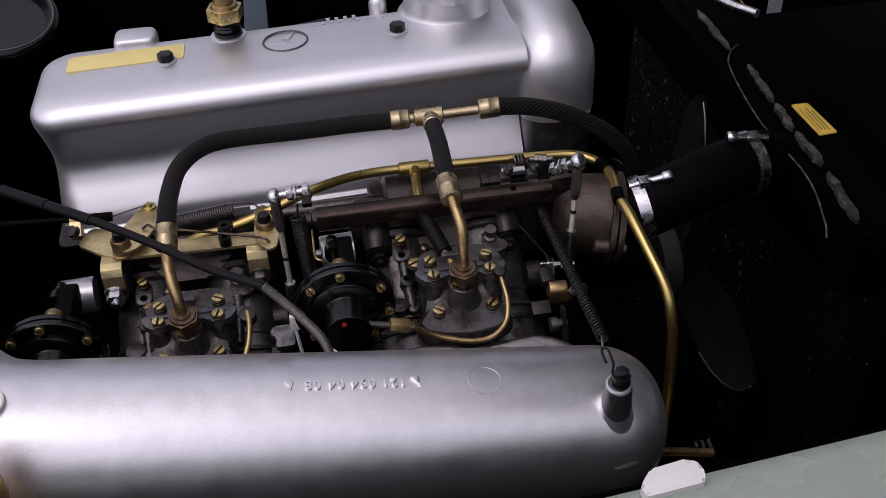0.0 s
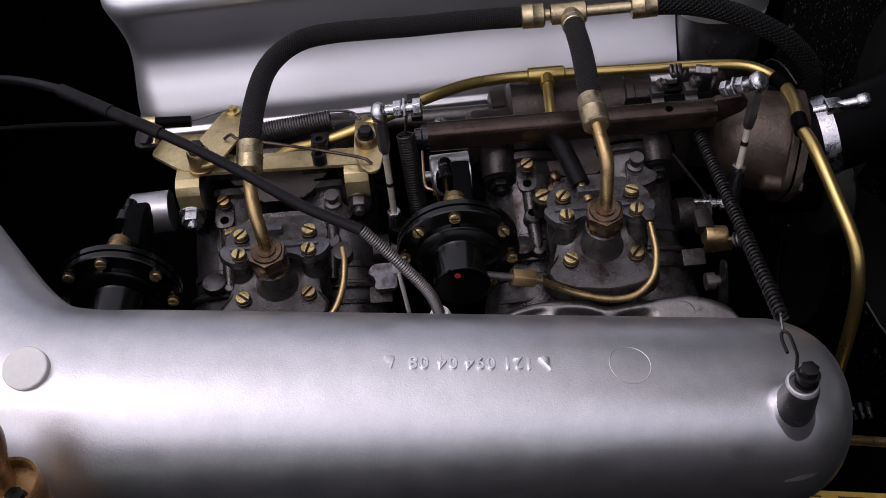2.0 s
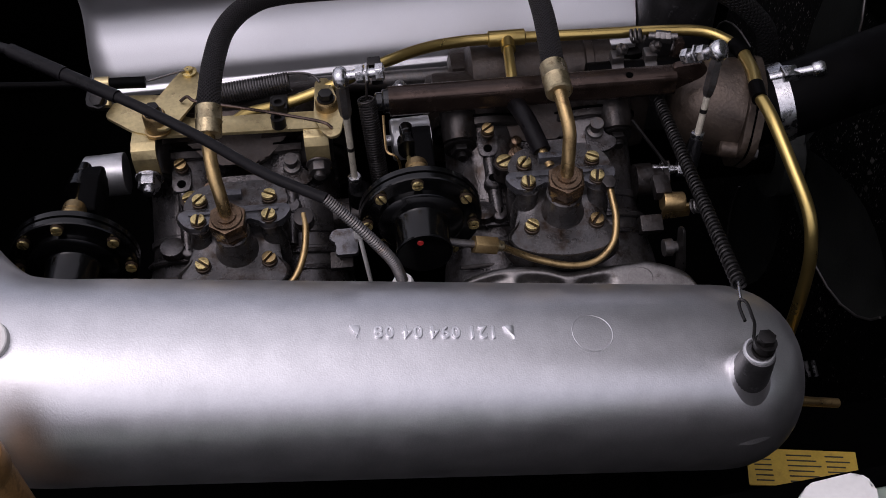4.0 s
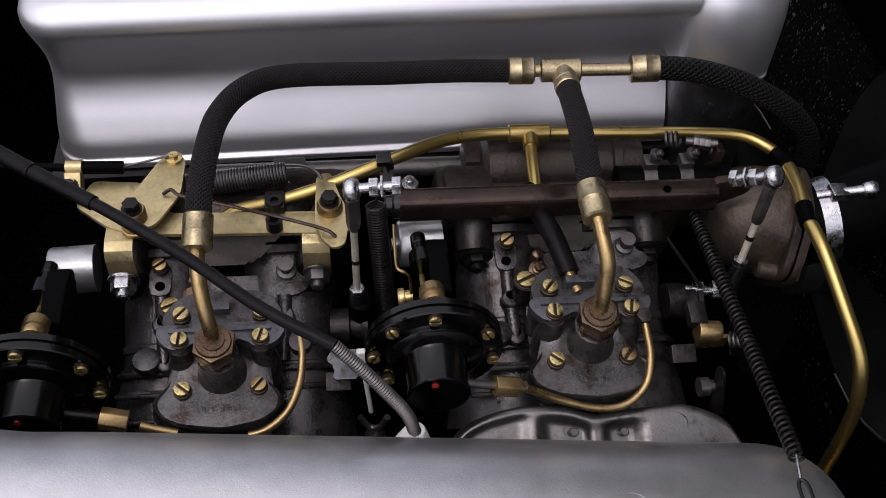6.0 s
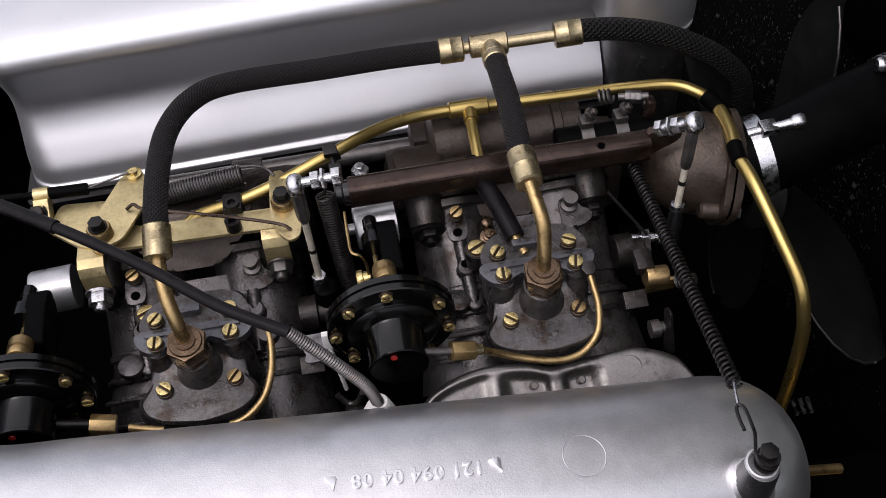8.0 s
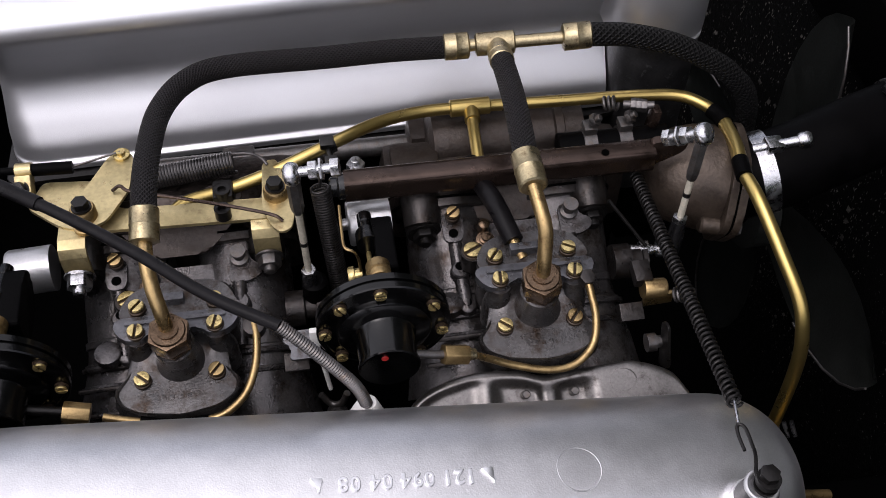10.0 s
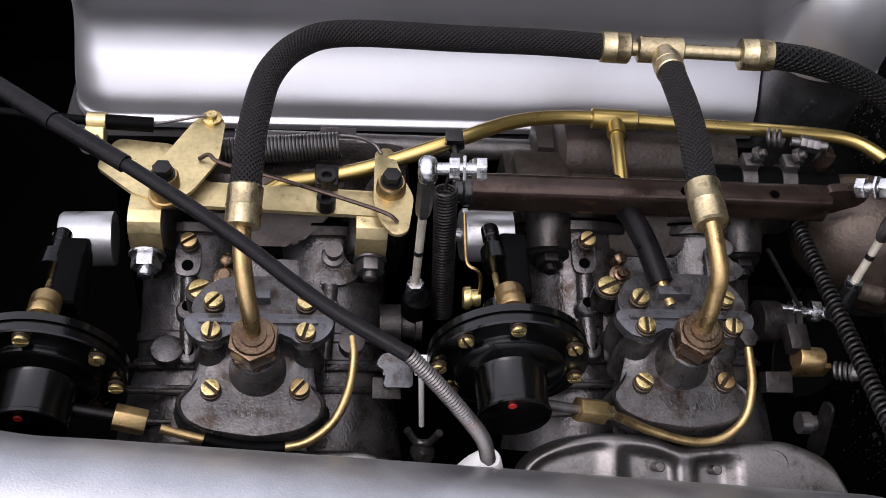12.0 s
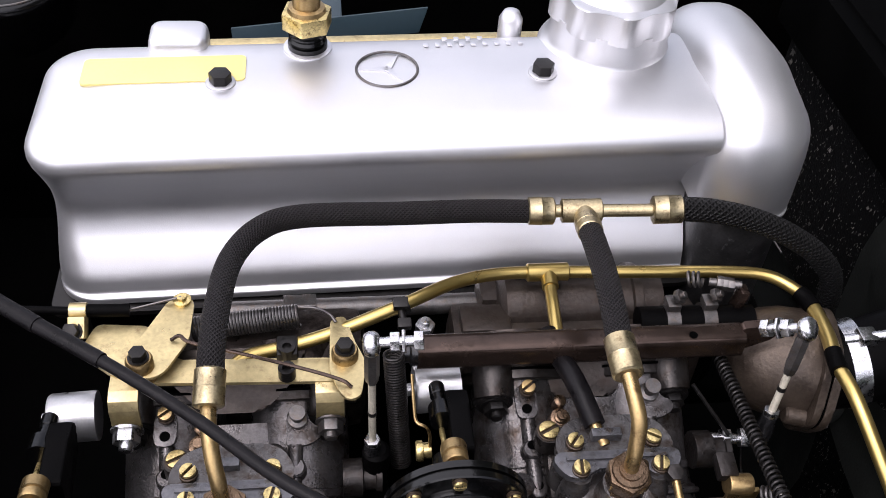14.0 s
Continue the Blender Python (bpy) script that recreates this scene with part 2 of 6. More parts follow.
def part(name, bm, mat, parent, label="", sharp=38):
    """One mesh under a thing or a part; the bmesh is in world metres."""
    at = ORIGIN[parent]
    bmesh.ops.translate(bm, verts=bm.verts, vec=-at)
    ob = new(name, to_mesh(name, bm, mat, sharp))
    ob.parent = parent
    ORIGIN[ob] = at
    return tagged(ob, label)


def solid(name, bm, mat, label, category, group="", kind="", sharp=38):
    """A thing of one mesh, with its origin at its middle, at its foot."""
    cs = [v.co for v in bm.verts]
    at = Vector((sum(c.x for c in cs) / len(cs), sum(c.y for c in cs) / len(cs), min(c.z for c in cs)))
    bmesh.ops.translate(bm, verts=bm.verts, vec=-at)
    ob = new(name, to_mesh(name, bm, mat, sharp))
    ob.location = at
    ORIGIN[ob] = at
    return tagged(ob, label, category, group, kind)


def place(name, mesh, parent, m, label=""):
    """A shared mesh under a thing, at the pose m of the world."""
    ob = new(name, mesh)
    ob.parent = parent
    ob.matrix_basis = Matrix.Translation(-ORIGIN[parent]) @ m
    ORIGIN[ob] = ORIGIN[parent]
    return tagged(ob, label)


def aim(p, axis, hint=(1, 0, 0)):
    """A pose at p whose z points along axis and whose x lies near hint."""
    z = Vector(axis).normalized()
    x = Vector(hint) - z * z.dot(Vector(hint))
    if x.length < 1e-4:
        x = Vector((0, 1, 0)) - z * z.y
    x.normalize()
    y = z.cross(x)
    m = Matrix((x, y, z)).transposed().to_4x4()
    m.translation = p
    return m


def spline(pts, per=8):
    """A smooth line through the points."""
    p = [Vector(q) for q in pts]
    if len(p) < 3:
        return p
    p = [2 * p[0] - p[1]] + p + [2 * p[-1] - p[-2]]
    out = []
    for i in range(1, len(p) - 2):
        for k in range(per):
            t = k / per
            a, b, c, d = p[i - 1], p[i], p[i + 1], p[i + 2]
            out.append(0.5 * (2 * b + (c - a) * t + (2 * a - 5 * b + 4 * c - d) * t * t + (3 * b - a - 3 * c + d) * t ** 3))
    out.append(p[-2])
    return out


def tube(bm, pts, r, seg=14, caps=True, radii=None):
    """A round tube along the points, with coordinates round and along it."""
    uv = bm.loops.layers.uv.verify()
    pts = [Vector(p) for p in pts]
    n = len(pts)
    tang = [(pts[min(i + 1, n - 1)] - pts[max(i - 1, 0)]).normalized() for i in range(n)]
    side = tang[0].orthogonal().normalized()
    rings, run, length = [], 0.0, []
    for i in range(n):
        side = (side - tang[i] * side.dot(tang[i])).normalized()
        up = tang[i].cross(side)
        rad = radii[i] if radii else r
        rings.append([bm.verts.new(pts[i] + rad * (math.cos(a) * side + math.sin(a) * up)) for a in (math.tau * k / seg for k in range(seg))])
        if i:
            run += (pts[i] - pts[i - 1]).length
        length.append(run)
    for i in range(n - 1):
        for k in range(seg):
            f = bm.faces.new((rings[i][k], rings[i][(k + 1) % seg], rings[i + 1][(k + 1) % seg], rings[i + 1][k]))
            for loop, (u, v) in zip(f.loops, ((k, i), (k + 1, i), (k + 1, i + 1), (k, i + 1))):
                loop[uv].uv = (u / seg, length[v])
    if caps:
        bm.faces.new(rings[0][::-1])
        bm.faces.new(rings[-1])
    return bm


def turned(bm, m, profile, seg=24):
    """A body turned round the z of the pose m, from pairs of radius and height."""
    rings = []
    for r, z in profile:
        if r < 1e-6:
            rings.append([bm.verts.new(m @ Vector((0, 0, z)))])
        else:
            rings.append([bm.verts.new(m @ Vector((r * math.cos(math.tau * k / seg), r * math.sin(math.tau * k / seg), z))) for k in range(seg)])
    for a, b in zip(rings, rings[1:]):
        for k in range(seg):
            q = [a[k % len(a)], a[(k + 1) % len(a)], b[(k + 1) % len(b)], b[k % len(b)]]
            q = list(dict.fromkeys(q))
            if len(q) > 2:
                bm.faces.new(q)
    for ring, flip in ((rings[0], True), (rings[-1], False)):
        if len(ring) > 2:
            bm.faces.new(ring[::-1] if flip else ring)
    return bm


def prism(bm, m, outline, height, bevel=0.0):
    """An outline in the xy of the pose m, drawn out along its z, with rounded edges."""
    b = bmesh.new()
    low = [b.verts.new((x, y, 0)) for x, y in outline]
    high = [b.verts.new((x, y, height)) for x, y in outline]
    b.faces.new(low[::-1])
    b.faces.new(high)
    for k in range(len(low)):
        b.faces.new((low[k], low[(k + 1) % len(low)], high[(k + 1) % len(low)], high[k]))
    if bevel:
        bmesh.ops.bevel(b, geom=b.edges[:], offset=bevel, segments=2, affect="EDGES", profile=0.6)
    merge(bm, b, m)
    return bm


def cushion(bm, m, outline, levels):
    """An outline raised along z with a softly rounded edge; each level gives a scale and a height."""
    cx, cy = sum(p[0] for p in outline) / len(outline), sum(p[1] for p in outline) / len(outline)
    rings = [[bm.verts.new(m @ Vector((cx + (x - cx) * s, cy + (y - cy) * s, z))) for x, y in outline] for s, z in levels]
    for a, b in zip(rings, rings[1:]):
        for k in range(len(a)):
            bm.faces.new((a[k], a[(k + 1) % len(a)], b[(k + 1) % len(a)], b[k]))
    bm.faces.new(rings[0][::-1])
    bm.faces.new(rings[-1])
    return bm


def merge(bm, other, m=Matrix()):
    where = {v: bm.verts.new(m @ v.co) for v in other.verts}
    for f in other.faces:
        try:
            bm.faces.new([where[v] for v in f.verts])
        except ValueError:
            pass
    other.free()


def box(bm, m, sx, sy, sz, bevel=0.001):
    """A block centred in x and y on the pose m, rising sz along its z."""
    return prism(bm, m, [(-sx / 2, -sy / 2), (sx / 2, -sy / 2), (sx / 2, sy / 2), (-sx / 2, sy / 2)], sz, bevel)


def ngon(n, r, turn=0.0):
    return [(r * math.cos(math.tau * k / n + turn), r * math.sin(math.tau * k / n + turn)) for k in range(n)]


def rounded(points, r, steps=4):
    """An outline with its corners rounded."""
    out = []
    for i, p in enumerate(points):
        a, b, c = Vector(points[i - 1]), Vector(p), Vector(points[(i + 1) % len(points)])
        u, v = (a - b), (c - b)
        d = min(r, u.length * 0.45, v.length * 0.45)
        s, e = b + u.normalized() * d, b + v.normalized() * d
        for k in range(steps + 1):
            t = k / steps
            out.append(tuple((1 - t) ** 2 * s + 2 * t * (1 - t) * b + t * t * e))
    return out


def coil(bm, a, b, radius, wire, turns, seg=7, per=14):
    """A coil spring between two points."""
    m = aim(a, Vector(b) - Vector(a))
    length = (Vector(b) - Vector(a)).length
    n = int(turns * per)
    tube(bm, [m @ Vector((radius * math.cos(math.tau * k / per), radius * math.sin(math.tau * k / per), length * k / n)) for k in range(n + 1)], wire, seg)
    return bm


def screw_mesh(name, r, h, mat):
    """A round slotted screw head, standing on z = 0."""
    bm = bmesh.new()
    s = r * 0.17
    for sign in (1, -1):
        pts = []
        a0 = math.asin(s / r)
        for k in range(13):
            a = a0 + (math.pi - 2 * a0) * k / 12
            pts.append((r * math.cos(a), sign * r * math.sin(a)))
        prism(bm, Matrix.Translation((0, 0, h * 0.5)), pts if sign > 0 else pts[::-1], h * 0.5, r * 0.12)
    heads = len(bm.faces)
    turned(bm, Matrix(), [(r * 1.13, -0.001), (r * 1.13, h * 0.2), (r * 0.99, h * 0.28), (r * 0.97, h * 0.5)], 20)
    bm.faces.ensure_lookup_table()
    for f in bm.faces[heads:]:
        f.material_index = 1
    me = to_mesh(name, bm, mat)
    me.materials.append(SCREW_GRIME)
    return me


def hex_mesh(name, r, h, mat, washer=0.0, top=0.0):
    """A hexagonal head or nut, with a washer under it and a stud end above."""
    bm = bmesh.new()
    prism(bm, Matrix.Translation((0, 0, 0.0012 if washer else 0)), ngon(6, r), h, r * 0.07)
    if washer:
        turned(bm, Matrix(), [(washer, 0), (washer, 0.0012), (r * 0.5, 0.0012)], 24)
    if top:
        turned(bm, Matrix.Translation((0, 0, h)), [(r * 0.52, 0), (r * 0.52, top * 0.85), (r * 0.42, top)], 16)
    return to_mesh(name, bm, mat)

# ---- setting: ground, engine bay, wings ----
def sheet(bm, rows):
    vs = [[bm.verts.new(p) for p in row] for row in rows]
    for a, b in zip(vs, vs[1:]):
        for k in range(len(a) - 1):
            bm.faces.new((a[k], a[k + 1], b[k + 1], b[k]))
    return bm


bm = bmesh.new()
sheet(bm, [[(x, y, 0) for x in (-60, -6, -1, 1, 6, 60)] for y in (-60, -6, -1, 1, 6, 60)])
solid("ground", bm, ASPHALT, "dark asphalt ground with pale stone chips under the car", "ground", kind="structure")


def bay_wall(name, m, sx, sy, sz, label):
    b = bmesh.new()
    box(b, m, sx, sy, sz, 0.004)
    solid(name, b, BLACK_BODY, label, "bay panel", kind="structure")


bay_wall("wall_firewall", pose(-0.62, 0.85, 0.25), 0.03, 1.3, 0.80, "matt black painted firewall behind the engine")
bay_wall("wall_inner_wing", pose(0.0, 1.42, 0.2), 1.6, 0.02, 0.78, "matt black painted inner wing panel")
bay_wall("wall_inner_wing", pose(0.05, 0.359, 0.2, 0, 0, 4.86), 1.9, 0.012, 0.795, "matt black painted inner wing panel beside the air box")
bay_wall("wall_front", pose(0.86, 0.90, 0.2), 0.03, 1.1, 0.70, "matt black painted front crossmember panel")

# two black sheets added where the bay lies in deep shade
bay_wall("wall_slam_panel", pose(0.715, 0.70, 0.86), 0.29, 0.94, 0.05, "added matt black sheet that darkens the gap ahead of the radiator")
bay_wall("undertray", pose(0.12, 0.91, 0.46), 1.5, 1.04, 0.02, "added black sheet below the engine that keeps the bay's depth dark")


# ---- the valve cover ----
def lathe_profile(points, per=5):
    return [(p.x, p.y) for p in spline([Vector((a, b, 0)) for a, b in points], per)]


def loft_body(bm, profile, stations, slope):
    """Sections of one profile along x; each station gives x and how far the profile draws in."""
    mid_y = sum(p[0] for p in profile) / len(profile)
    n = len(profile)
    top = max(p[1] for p in profile)
    rings = []
    for x, inset in stations:
        ring = []
        for y, z in profile:
            yy = y + inset * max(-1.0, min(1.0, (mid_y - y) / 0.03))
            zz = z - inset * max(0.0, min(1.0, (z - top + 0.05) / 0.045)) ** 2
            ring.append(bm.verts.new((x, yy, zz + slope * x)))
        rings.append(ring)
    for a, b in zip(rings, rings[1:]):
        for k in range(n - 1):
            bm.faces.new((a[k], a[k + 1], b[k + 1], b[k]))
    bm.faces.new(rings[0])
    bm.faces.new(rings[-1][::-1])
    return bm


SLOPE = 0.028
cover = thing("valve_cover", (0.04, 0.875, 0.938), "silver-painted aluminium valve cover on top of the engine", "valve cover")
# the side's profile from the foot to the shoulder: distance inwards, height; then the rounded top edge
SIDE = lathe_profile([(0.0015, 0.936), (0.0015, 0.9405), (0.005, 0.943), (0.0063, 0.947), (0.009, 0.955), (0.0175, 0.967), (0.0285, 0.982), (0.034, 0.996), (0.0315, 1.010),
                      (0.0215, 1.026), (0.0095, 1.0415), (0.0018, 1.0515), (0.0, 1.0575), (0.0020, 1.0645), (0.0085, 1.0707), (0.020, 1.0742), (0.036, 1.0755), (0.055, 1.0764)], 5)


def cover_outline(inset, end_inset):
    """The plan of the cover drawn in by so much, with rounded corners."""
    x0, x1, y0, y1 = -0.208 + end_inset, 0.245, 0.8085 + inset, 0.9375 - min(inset, 0.058)
    r = max(0.006, 0.030 - 0.45 * inset)
    pts = []
    for cx, cy, a0 in ((x0 + r, y0 + r, 180), (x1, y0, 270), (x1, y1, 0), (x0 + r, y1 - r, 90)):
        if cx == x1:
            pts.append((cx, cy))
            continue
        for k in range(9):
            a = radians(a0 + 90 * k / 8)
            pts.append((cx + r * math.cos(a), cy + r * math.sin(a)))
    return pts


bm = bmesh.new()
rings = []
for inset, z in SIDE:
    along_end = inset if z > 1.0575 else 0.10 * inset
    rings.append([bm.verts.new((x, y, z + SLOPE * x)) for x, y in cover_outline(inset, along_end)])
for a, b in zip(rings, rings[1:]):
    for k in range(len(a)):
        bm.faces.new((a[k], a[(k + 1) % len(a)], b[(k + 1) % len(a)], b[k]))
bm.faces.new(rings[0][::-1])
bm.faces.new(rings[-1])
cover_body = part("cover_body", bm, SILVER, cover, sharp=60)
# the domed end over the timing chain
DOME = lathe_profile([(0.795, 1.000), (0.795, 1.02), (0.7965, 1.044), (0.803, 1.064), (0.819, 1.080), (0.845, 1.089), (0.88, 1.092), (0.91, 1.090),
                      (0.948, 1.084), (0.970, 1.068), (0.980, 1.042), (0.983, 1.000)], 5)
bm = bmesh.new()
stations = [(0.2405, 0.0230), (0.242, 0.0170), (0.2445, 0.0125), (0.248, 0.0085), (0.2525, 0.0050), (0.258, 0.0022), (0.264, 0.0005), (0.270, 0.0),
            (0.283, 0.0004), (0.290, 0.0018), (0.297, 0.0045), (0.303, 0.0085), (0.308, 0.0135), (0.312, 0.0200), (0.3145, 0.0290)]
loft_body(bm, DOME, stations, SLOPE)
part("domed_end", bm, SILVER, cover, sharp=60)
bm = bmesh.new()
prism(bm, pose(0.279, 0.877, 1.0070), rounded([(-0.035, -0.0820), (0.0330, -0.0820), (0.0330, 0.078), (-0.035, 0.078)], 0.034, 10), 0.002, 0.0005)
part("seam_lip", bm, SILVER, cover)
bm = bmesh.new()
# the dark that the case reflects is put into its colour
prism(bm, pose(0.277, 0.877, 0.86), rounded([(-0.031, -0.0805), (0.0345, -0.0805), (0.0345, 0.076), (-0.031, 0.076)], 0.030, 10), 0.1475)
part("timing_case", bm, REFLECTED_DARK, cover, "timing case under the domed end, dark reflection put into its colour")
# the shade of the gap under the cover is put into the head's black
head = thing("cylinder_head", (0.043, 0.890, 0.62), "cylinder head below the valve cover, black for the dark gap there", "cylinder head")
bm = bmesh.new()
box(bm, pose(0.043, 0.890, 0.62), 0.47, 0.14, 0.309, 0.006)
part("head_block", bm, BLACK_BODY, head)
bm = bmesh.new()
prism(bm, pose(0.0215, 0.873, 0.930, 0, -1.6, 0), rounded([(-0.234, -0.069), (0.234, -0.069), (0.234, 0.069), (-0.234, 0.069)], 0.012), 0.004, 0.001)
part("cover_gasket", bm, BLACK_BOLT, head, "dark gasket under the cover's foot")


def cover_z(x):
    return 1.0765 + SLOPE * x


COVER_BOLT = hex_mesh("cover_bolt_mesh", 0.0076, 0.0085, BLACK_BOLT)
for x in (-0.085, 0.133):
    bm = bmesh.new()
    turned(bm, pose(x, 0.874, cover_z(x) - 0.0008), [(0.0100, 0), (0.0100, 0.0016), (0.0092, 0.0021), (0.0060, 0.0021)], 28)
    part("washer", bm, SATIN, cover, "bare steel washer")
    place("cover_bolt", COVER_BOLT, cover, pose(x, 0.874, cover_z(x) - 0.0005), "blackened hexagon bolt with a washer")
# tab on the far edge, small stud boss
bm = bmesh.new()
cushion(bm, pose(-0.117, 0.926, 1.052), rounded([(-0.0205, -0.010), (0.0205, -0.010), (0.0205, 0.022), (-0.0205, 0.022)], 0.009, 8), [(1.0, 0), (1.0, 0.0185), (0.985, 0.0215), (0.945, 0.0240), (0.88, 0.0255), (0.78, 0.0262)])
part("cover_lug", bm, SILVER, cover, sharp=70)
bm = bmesh.new()
turned(bm, pose(0.122, 0.945, 1.05), [(0.009, 0), (0.009, 0.030), (0.006, 0.036), (0.004, 0.037)], 16)
part("stud_boss", bm, SILVER, cover)
# label strip
bm = bmesh.new()
prism(bm, pose(-0.123, 0.8905, cover_z(-0.123) - 0.0012, 0, -1.6, 0), rounded([(-0.054, -0.015), (0.054, -0.015), (0.054, 0.015), (-0.054, 0.015)], 0.004), 0.002, 0.0004)
label = part("label_strip", bm, LABEL_PALE, cover, "pale yellow label strip stuck on the cover")
# round badge, drawn as a plain ring
bm = bmesh.new()
m = pose(0.0265, 0.884, cover_z(0.0265) - 0.0006, 0, -1.6, 0)
tube(bm, [m @ Vector((0.0210 * math.cos(a), 0.0210 * math.sin(a), 0.0008)) for a in (math.tau * k / 48 for k in range(49))], 0.0010, 8, False)
part("badge_ring", bm, DULL_STEEL, cover, "thin dark ring of the round badge")
for k in range(3):
    bm = bmesh.new()
    prism(bm, m @ pose(0, 0, 0.0002, 0, 0, 62 + 120 * k), [(-0.001, -0.0030), (0.0195, 0.0), (-0.001, 0.0030)], 0.0012, 0.0002)
    part("badge_bar", bm, CAST_SILVER, cover)
# stamped marks that cannot be read
for row, (y, n, x0) in enumerate(((0.914, 9, 0.056), (0.921, 4, 0.070))):
    for k in range(n):
        bm = bmesh.new()
        box(bm, pose(x0 + 0.0085 * k, y, cover_z(x0 + 0.0085 * k) - 0.0012), 0.0036, 0.0040, 0.0004 + 0.0006, 0.0002)
        part("stamped_mark", bm, CAST_SILVER, cover)
# hexagon breather fitting
fitting = thing("breather_fitting", (-0.027, 0.915, 1.074), "brass hexagon breather fitting screwed into the valve cover", "pipe fitting")
bm = bmesh.new()
turned(bm, pose(-0.027, 0.915, 1.0735), [(0.0168, 0), (0.0168, 0.0024), (0.0150, 0.0030)], 28)
part("base_ring", bm, CAST_SILVER, fitting, "bare metal base ring")
bm = bmesh.new()
turned(bm, pose(-0.027, 0.915, 1.0760), [(0.0138, 0), (0.0138, 0.004), (0.0122, 0.0045), (0.0132, 0.0065), (0.0120, 0.0085), (0.0132, 0.0105), (0.0120, 0.0125), (0.0125, 0.0165)], 28)
part("collar", bm, BLACK_PAINT, fitting, "black threaded collar")
bm = bmesh.new()
prism(bm, pose(-0.027, 0.915, 1.0920), ngon(6, 0.0180, 0.3), 0.0125, 0.0014)
part("hexagon", bm, BRASS, fitting)
bm = bmesh.new()
turned(bm, pose(-0.027, 0.915, 1.1043), [(0.0135, 0), (0.0125, 0.003), (0.0095, 0.004), (0.0095, 0.03)], 20)
part("nipple", bm, BRASS_OLD, fitting)
# oil filler cap
cap = thing("oil_filler_cap", (0.188, 0.91, 1.08), "silver scalloped oil filler cap on a short neck", "filler cap")
bm = bmesh.new()
turned(bm, pose(0.188, 0.917, 1.074), [(0.0500, 0.0005), (0.0488, 0.0030), (0.0470, 0.0048), (0.0445, 0.0075), (0.0430, 0.0120), (0.0424, 0.020), (0.0424, 0.030)], 56)
part("neck", bm, SILVER, cap, sharp=70)
bm = bmesh.new()
outline = []
for k in range(96):
    a = math.tau * k / 96
    outline.append(((0.0438 + 0.0022 * math.cos(8 * a)) * math.cos(a), (0.0438 + 0.0022 * math.cos(8 * a)) * math.sin(a)))
prism(bm, pose(0.188, 0.917, 1.101), outline, 0.022, 0.0009)
turned(bm, pose(0.188, 0.917, 1.123), [(0.036, 0), (0.030, 0.004), (0.0, 0.005)], 32)
part("lid", bm, SILVER, cap)
# golden strip behind the cover
bm = bmesh.new()
box(bm, pose(0.028, 0.957, 1.04, 0, -1.5, 0), 0.275, 0.009, 0.0165, 0.001)
solid("heat_shield_strip", bm, ZINC_YELLOW, "golden metal strip along the far edge of the valve cover", "metal strip")

# ---- the air box ----
AR = 0.0570


def air_axis(x):
    """The middle line of the air box, which slopes down towards the front."""
    return Vector((x, 0.4817 + 0.0116 * x, 0.9725 - 0.1678 * x))


ALONG = Vector((1, 0.0116, -0.1678)).normalized()
air = thing("air_box", (0.05, 0.482, 0.90), "silver-painted cast air intake box along the carburettors", "air box")
bm = bmesh.new()
pts, radii = [], []
for k in range(15):
    a = math.pi / 2 * k / 14
    pts.append(air_axis(0.266 - 0.048 * (1 - math.cos(a))))
    radii.append(max(0.010, AR * math.sin(a) ** 0.66))
line = spline([air_axis(0.205), air_axis(0.15), air_axis(0.05), air_axis(-0.05), air_axis(-0.13), (-0.168, 0.480, 1.000), (-0.198, 0.485, 1.005),
               (-0.223, 0.499, 1.0095), (-0.247, 0.522, 1.0135), (-0.274, 0.555, 1.017), (-0.314, 0.606, 1.0195), (-0.358, 0.658, 1.0215)], 7)
grow = [AR + 0.008 * max(0.0, (i / (len(line) - 1) - 0.5) / 0.5) for i in range(len(line))]
tube(bm, pts + line, AR, 48, True, radii + grow)
part("box_shell", bm, AIR_SILVER, air, sharp=60)
bm = bmesh.new()
tube(bm, spline([(-0.342, 0.650, 1.026), (-0.385, 0.69, 1.024), (-0.43, 0.74, 1.015), (-0.47, 0.82, 1.0)], 6), 0.070, 36)
part("rubber_boot", bm, RUBBER, air, "black rubber boot on the air duct")


def on_air(x, angle, lift=0.0):
    """A pose on the air box's skin, angle degrees from the top towards the camera; z points out, x along the box."""
    a = radians(angle)
    up = (Vector((0, 0, 1)) - ALONG * ALONG.z).normalized()
    near = ALONG.cross(up) * -1
    if near.y > 0:
        near = -near
    out = up * math.cos(a) + near * math.sin(a)
    return aim(air_axis(x) + out * (AR + lift), out, ALONG)


bm = bmesh.new()
ringed = [on_air(0.1240 + 0.0116 * math.cos(a), 9 - math.degrees(0.0116 * math.sin(a) / AR), 0.0) for a in (math.tau * k / 40 for k in range(41))]
tube(bm, [m.translation for m in ringed], 0.00032, 6, False)
part("cast_ring", bm, AIR_SILVER, air)
bm = bmesh.new()
turned(bm, aim((-0.1795, 0.4668, 1.0560), (0.0, -0.36, 0.93)), [(0.0115, -0.004), (0.0115, 0.0042), (0.0109, 0.0047)], 36)
part("round_plug", bm, WHITE, air, "white round plug")


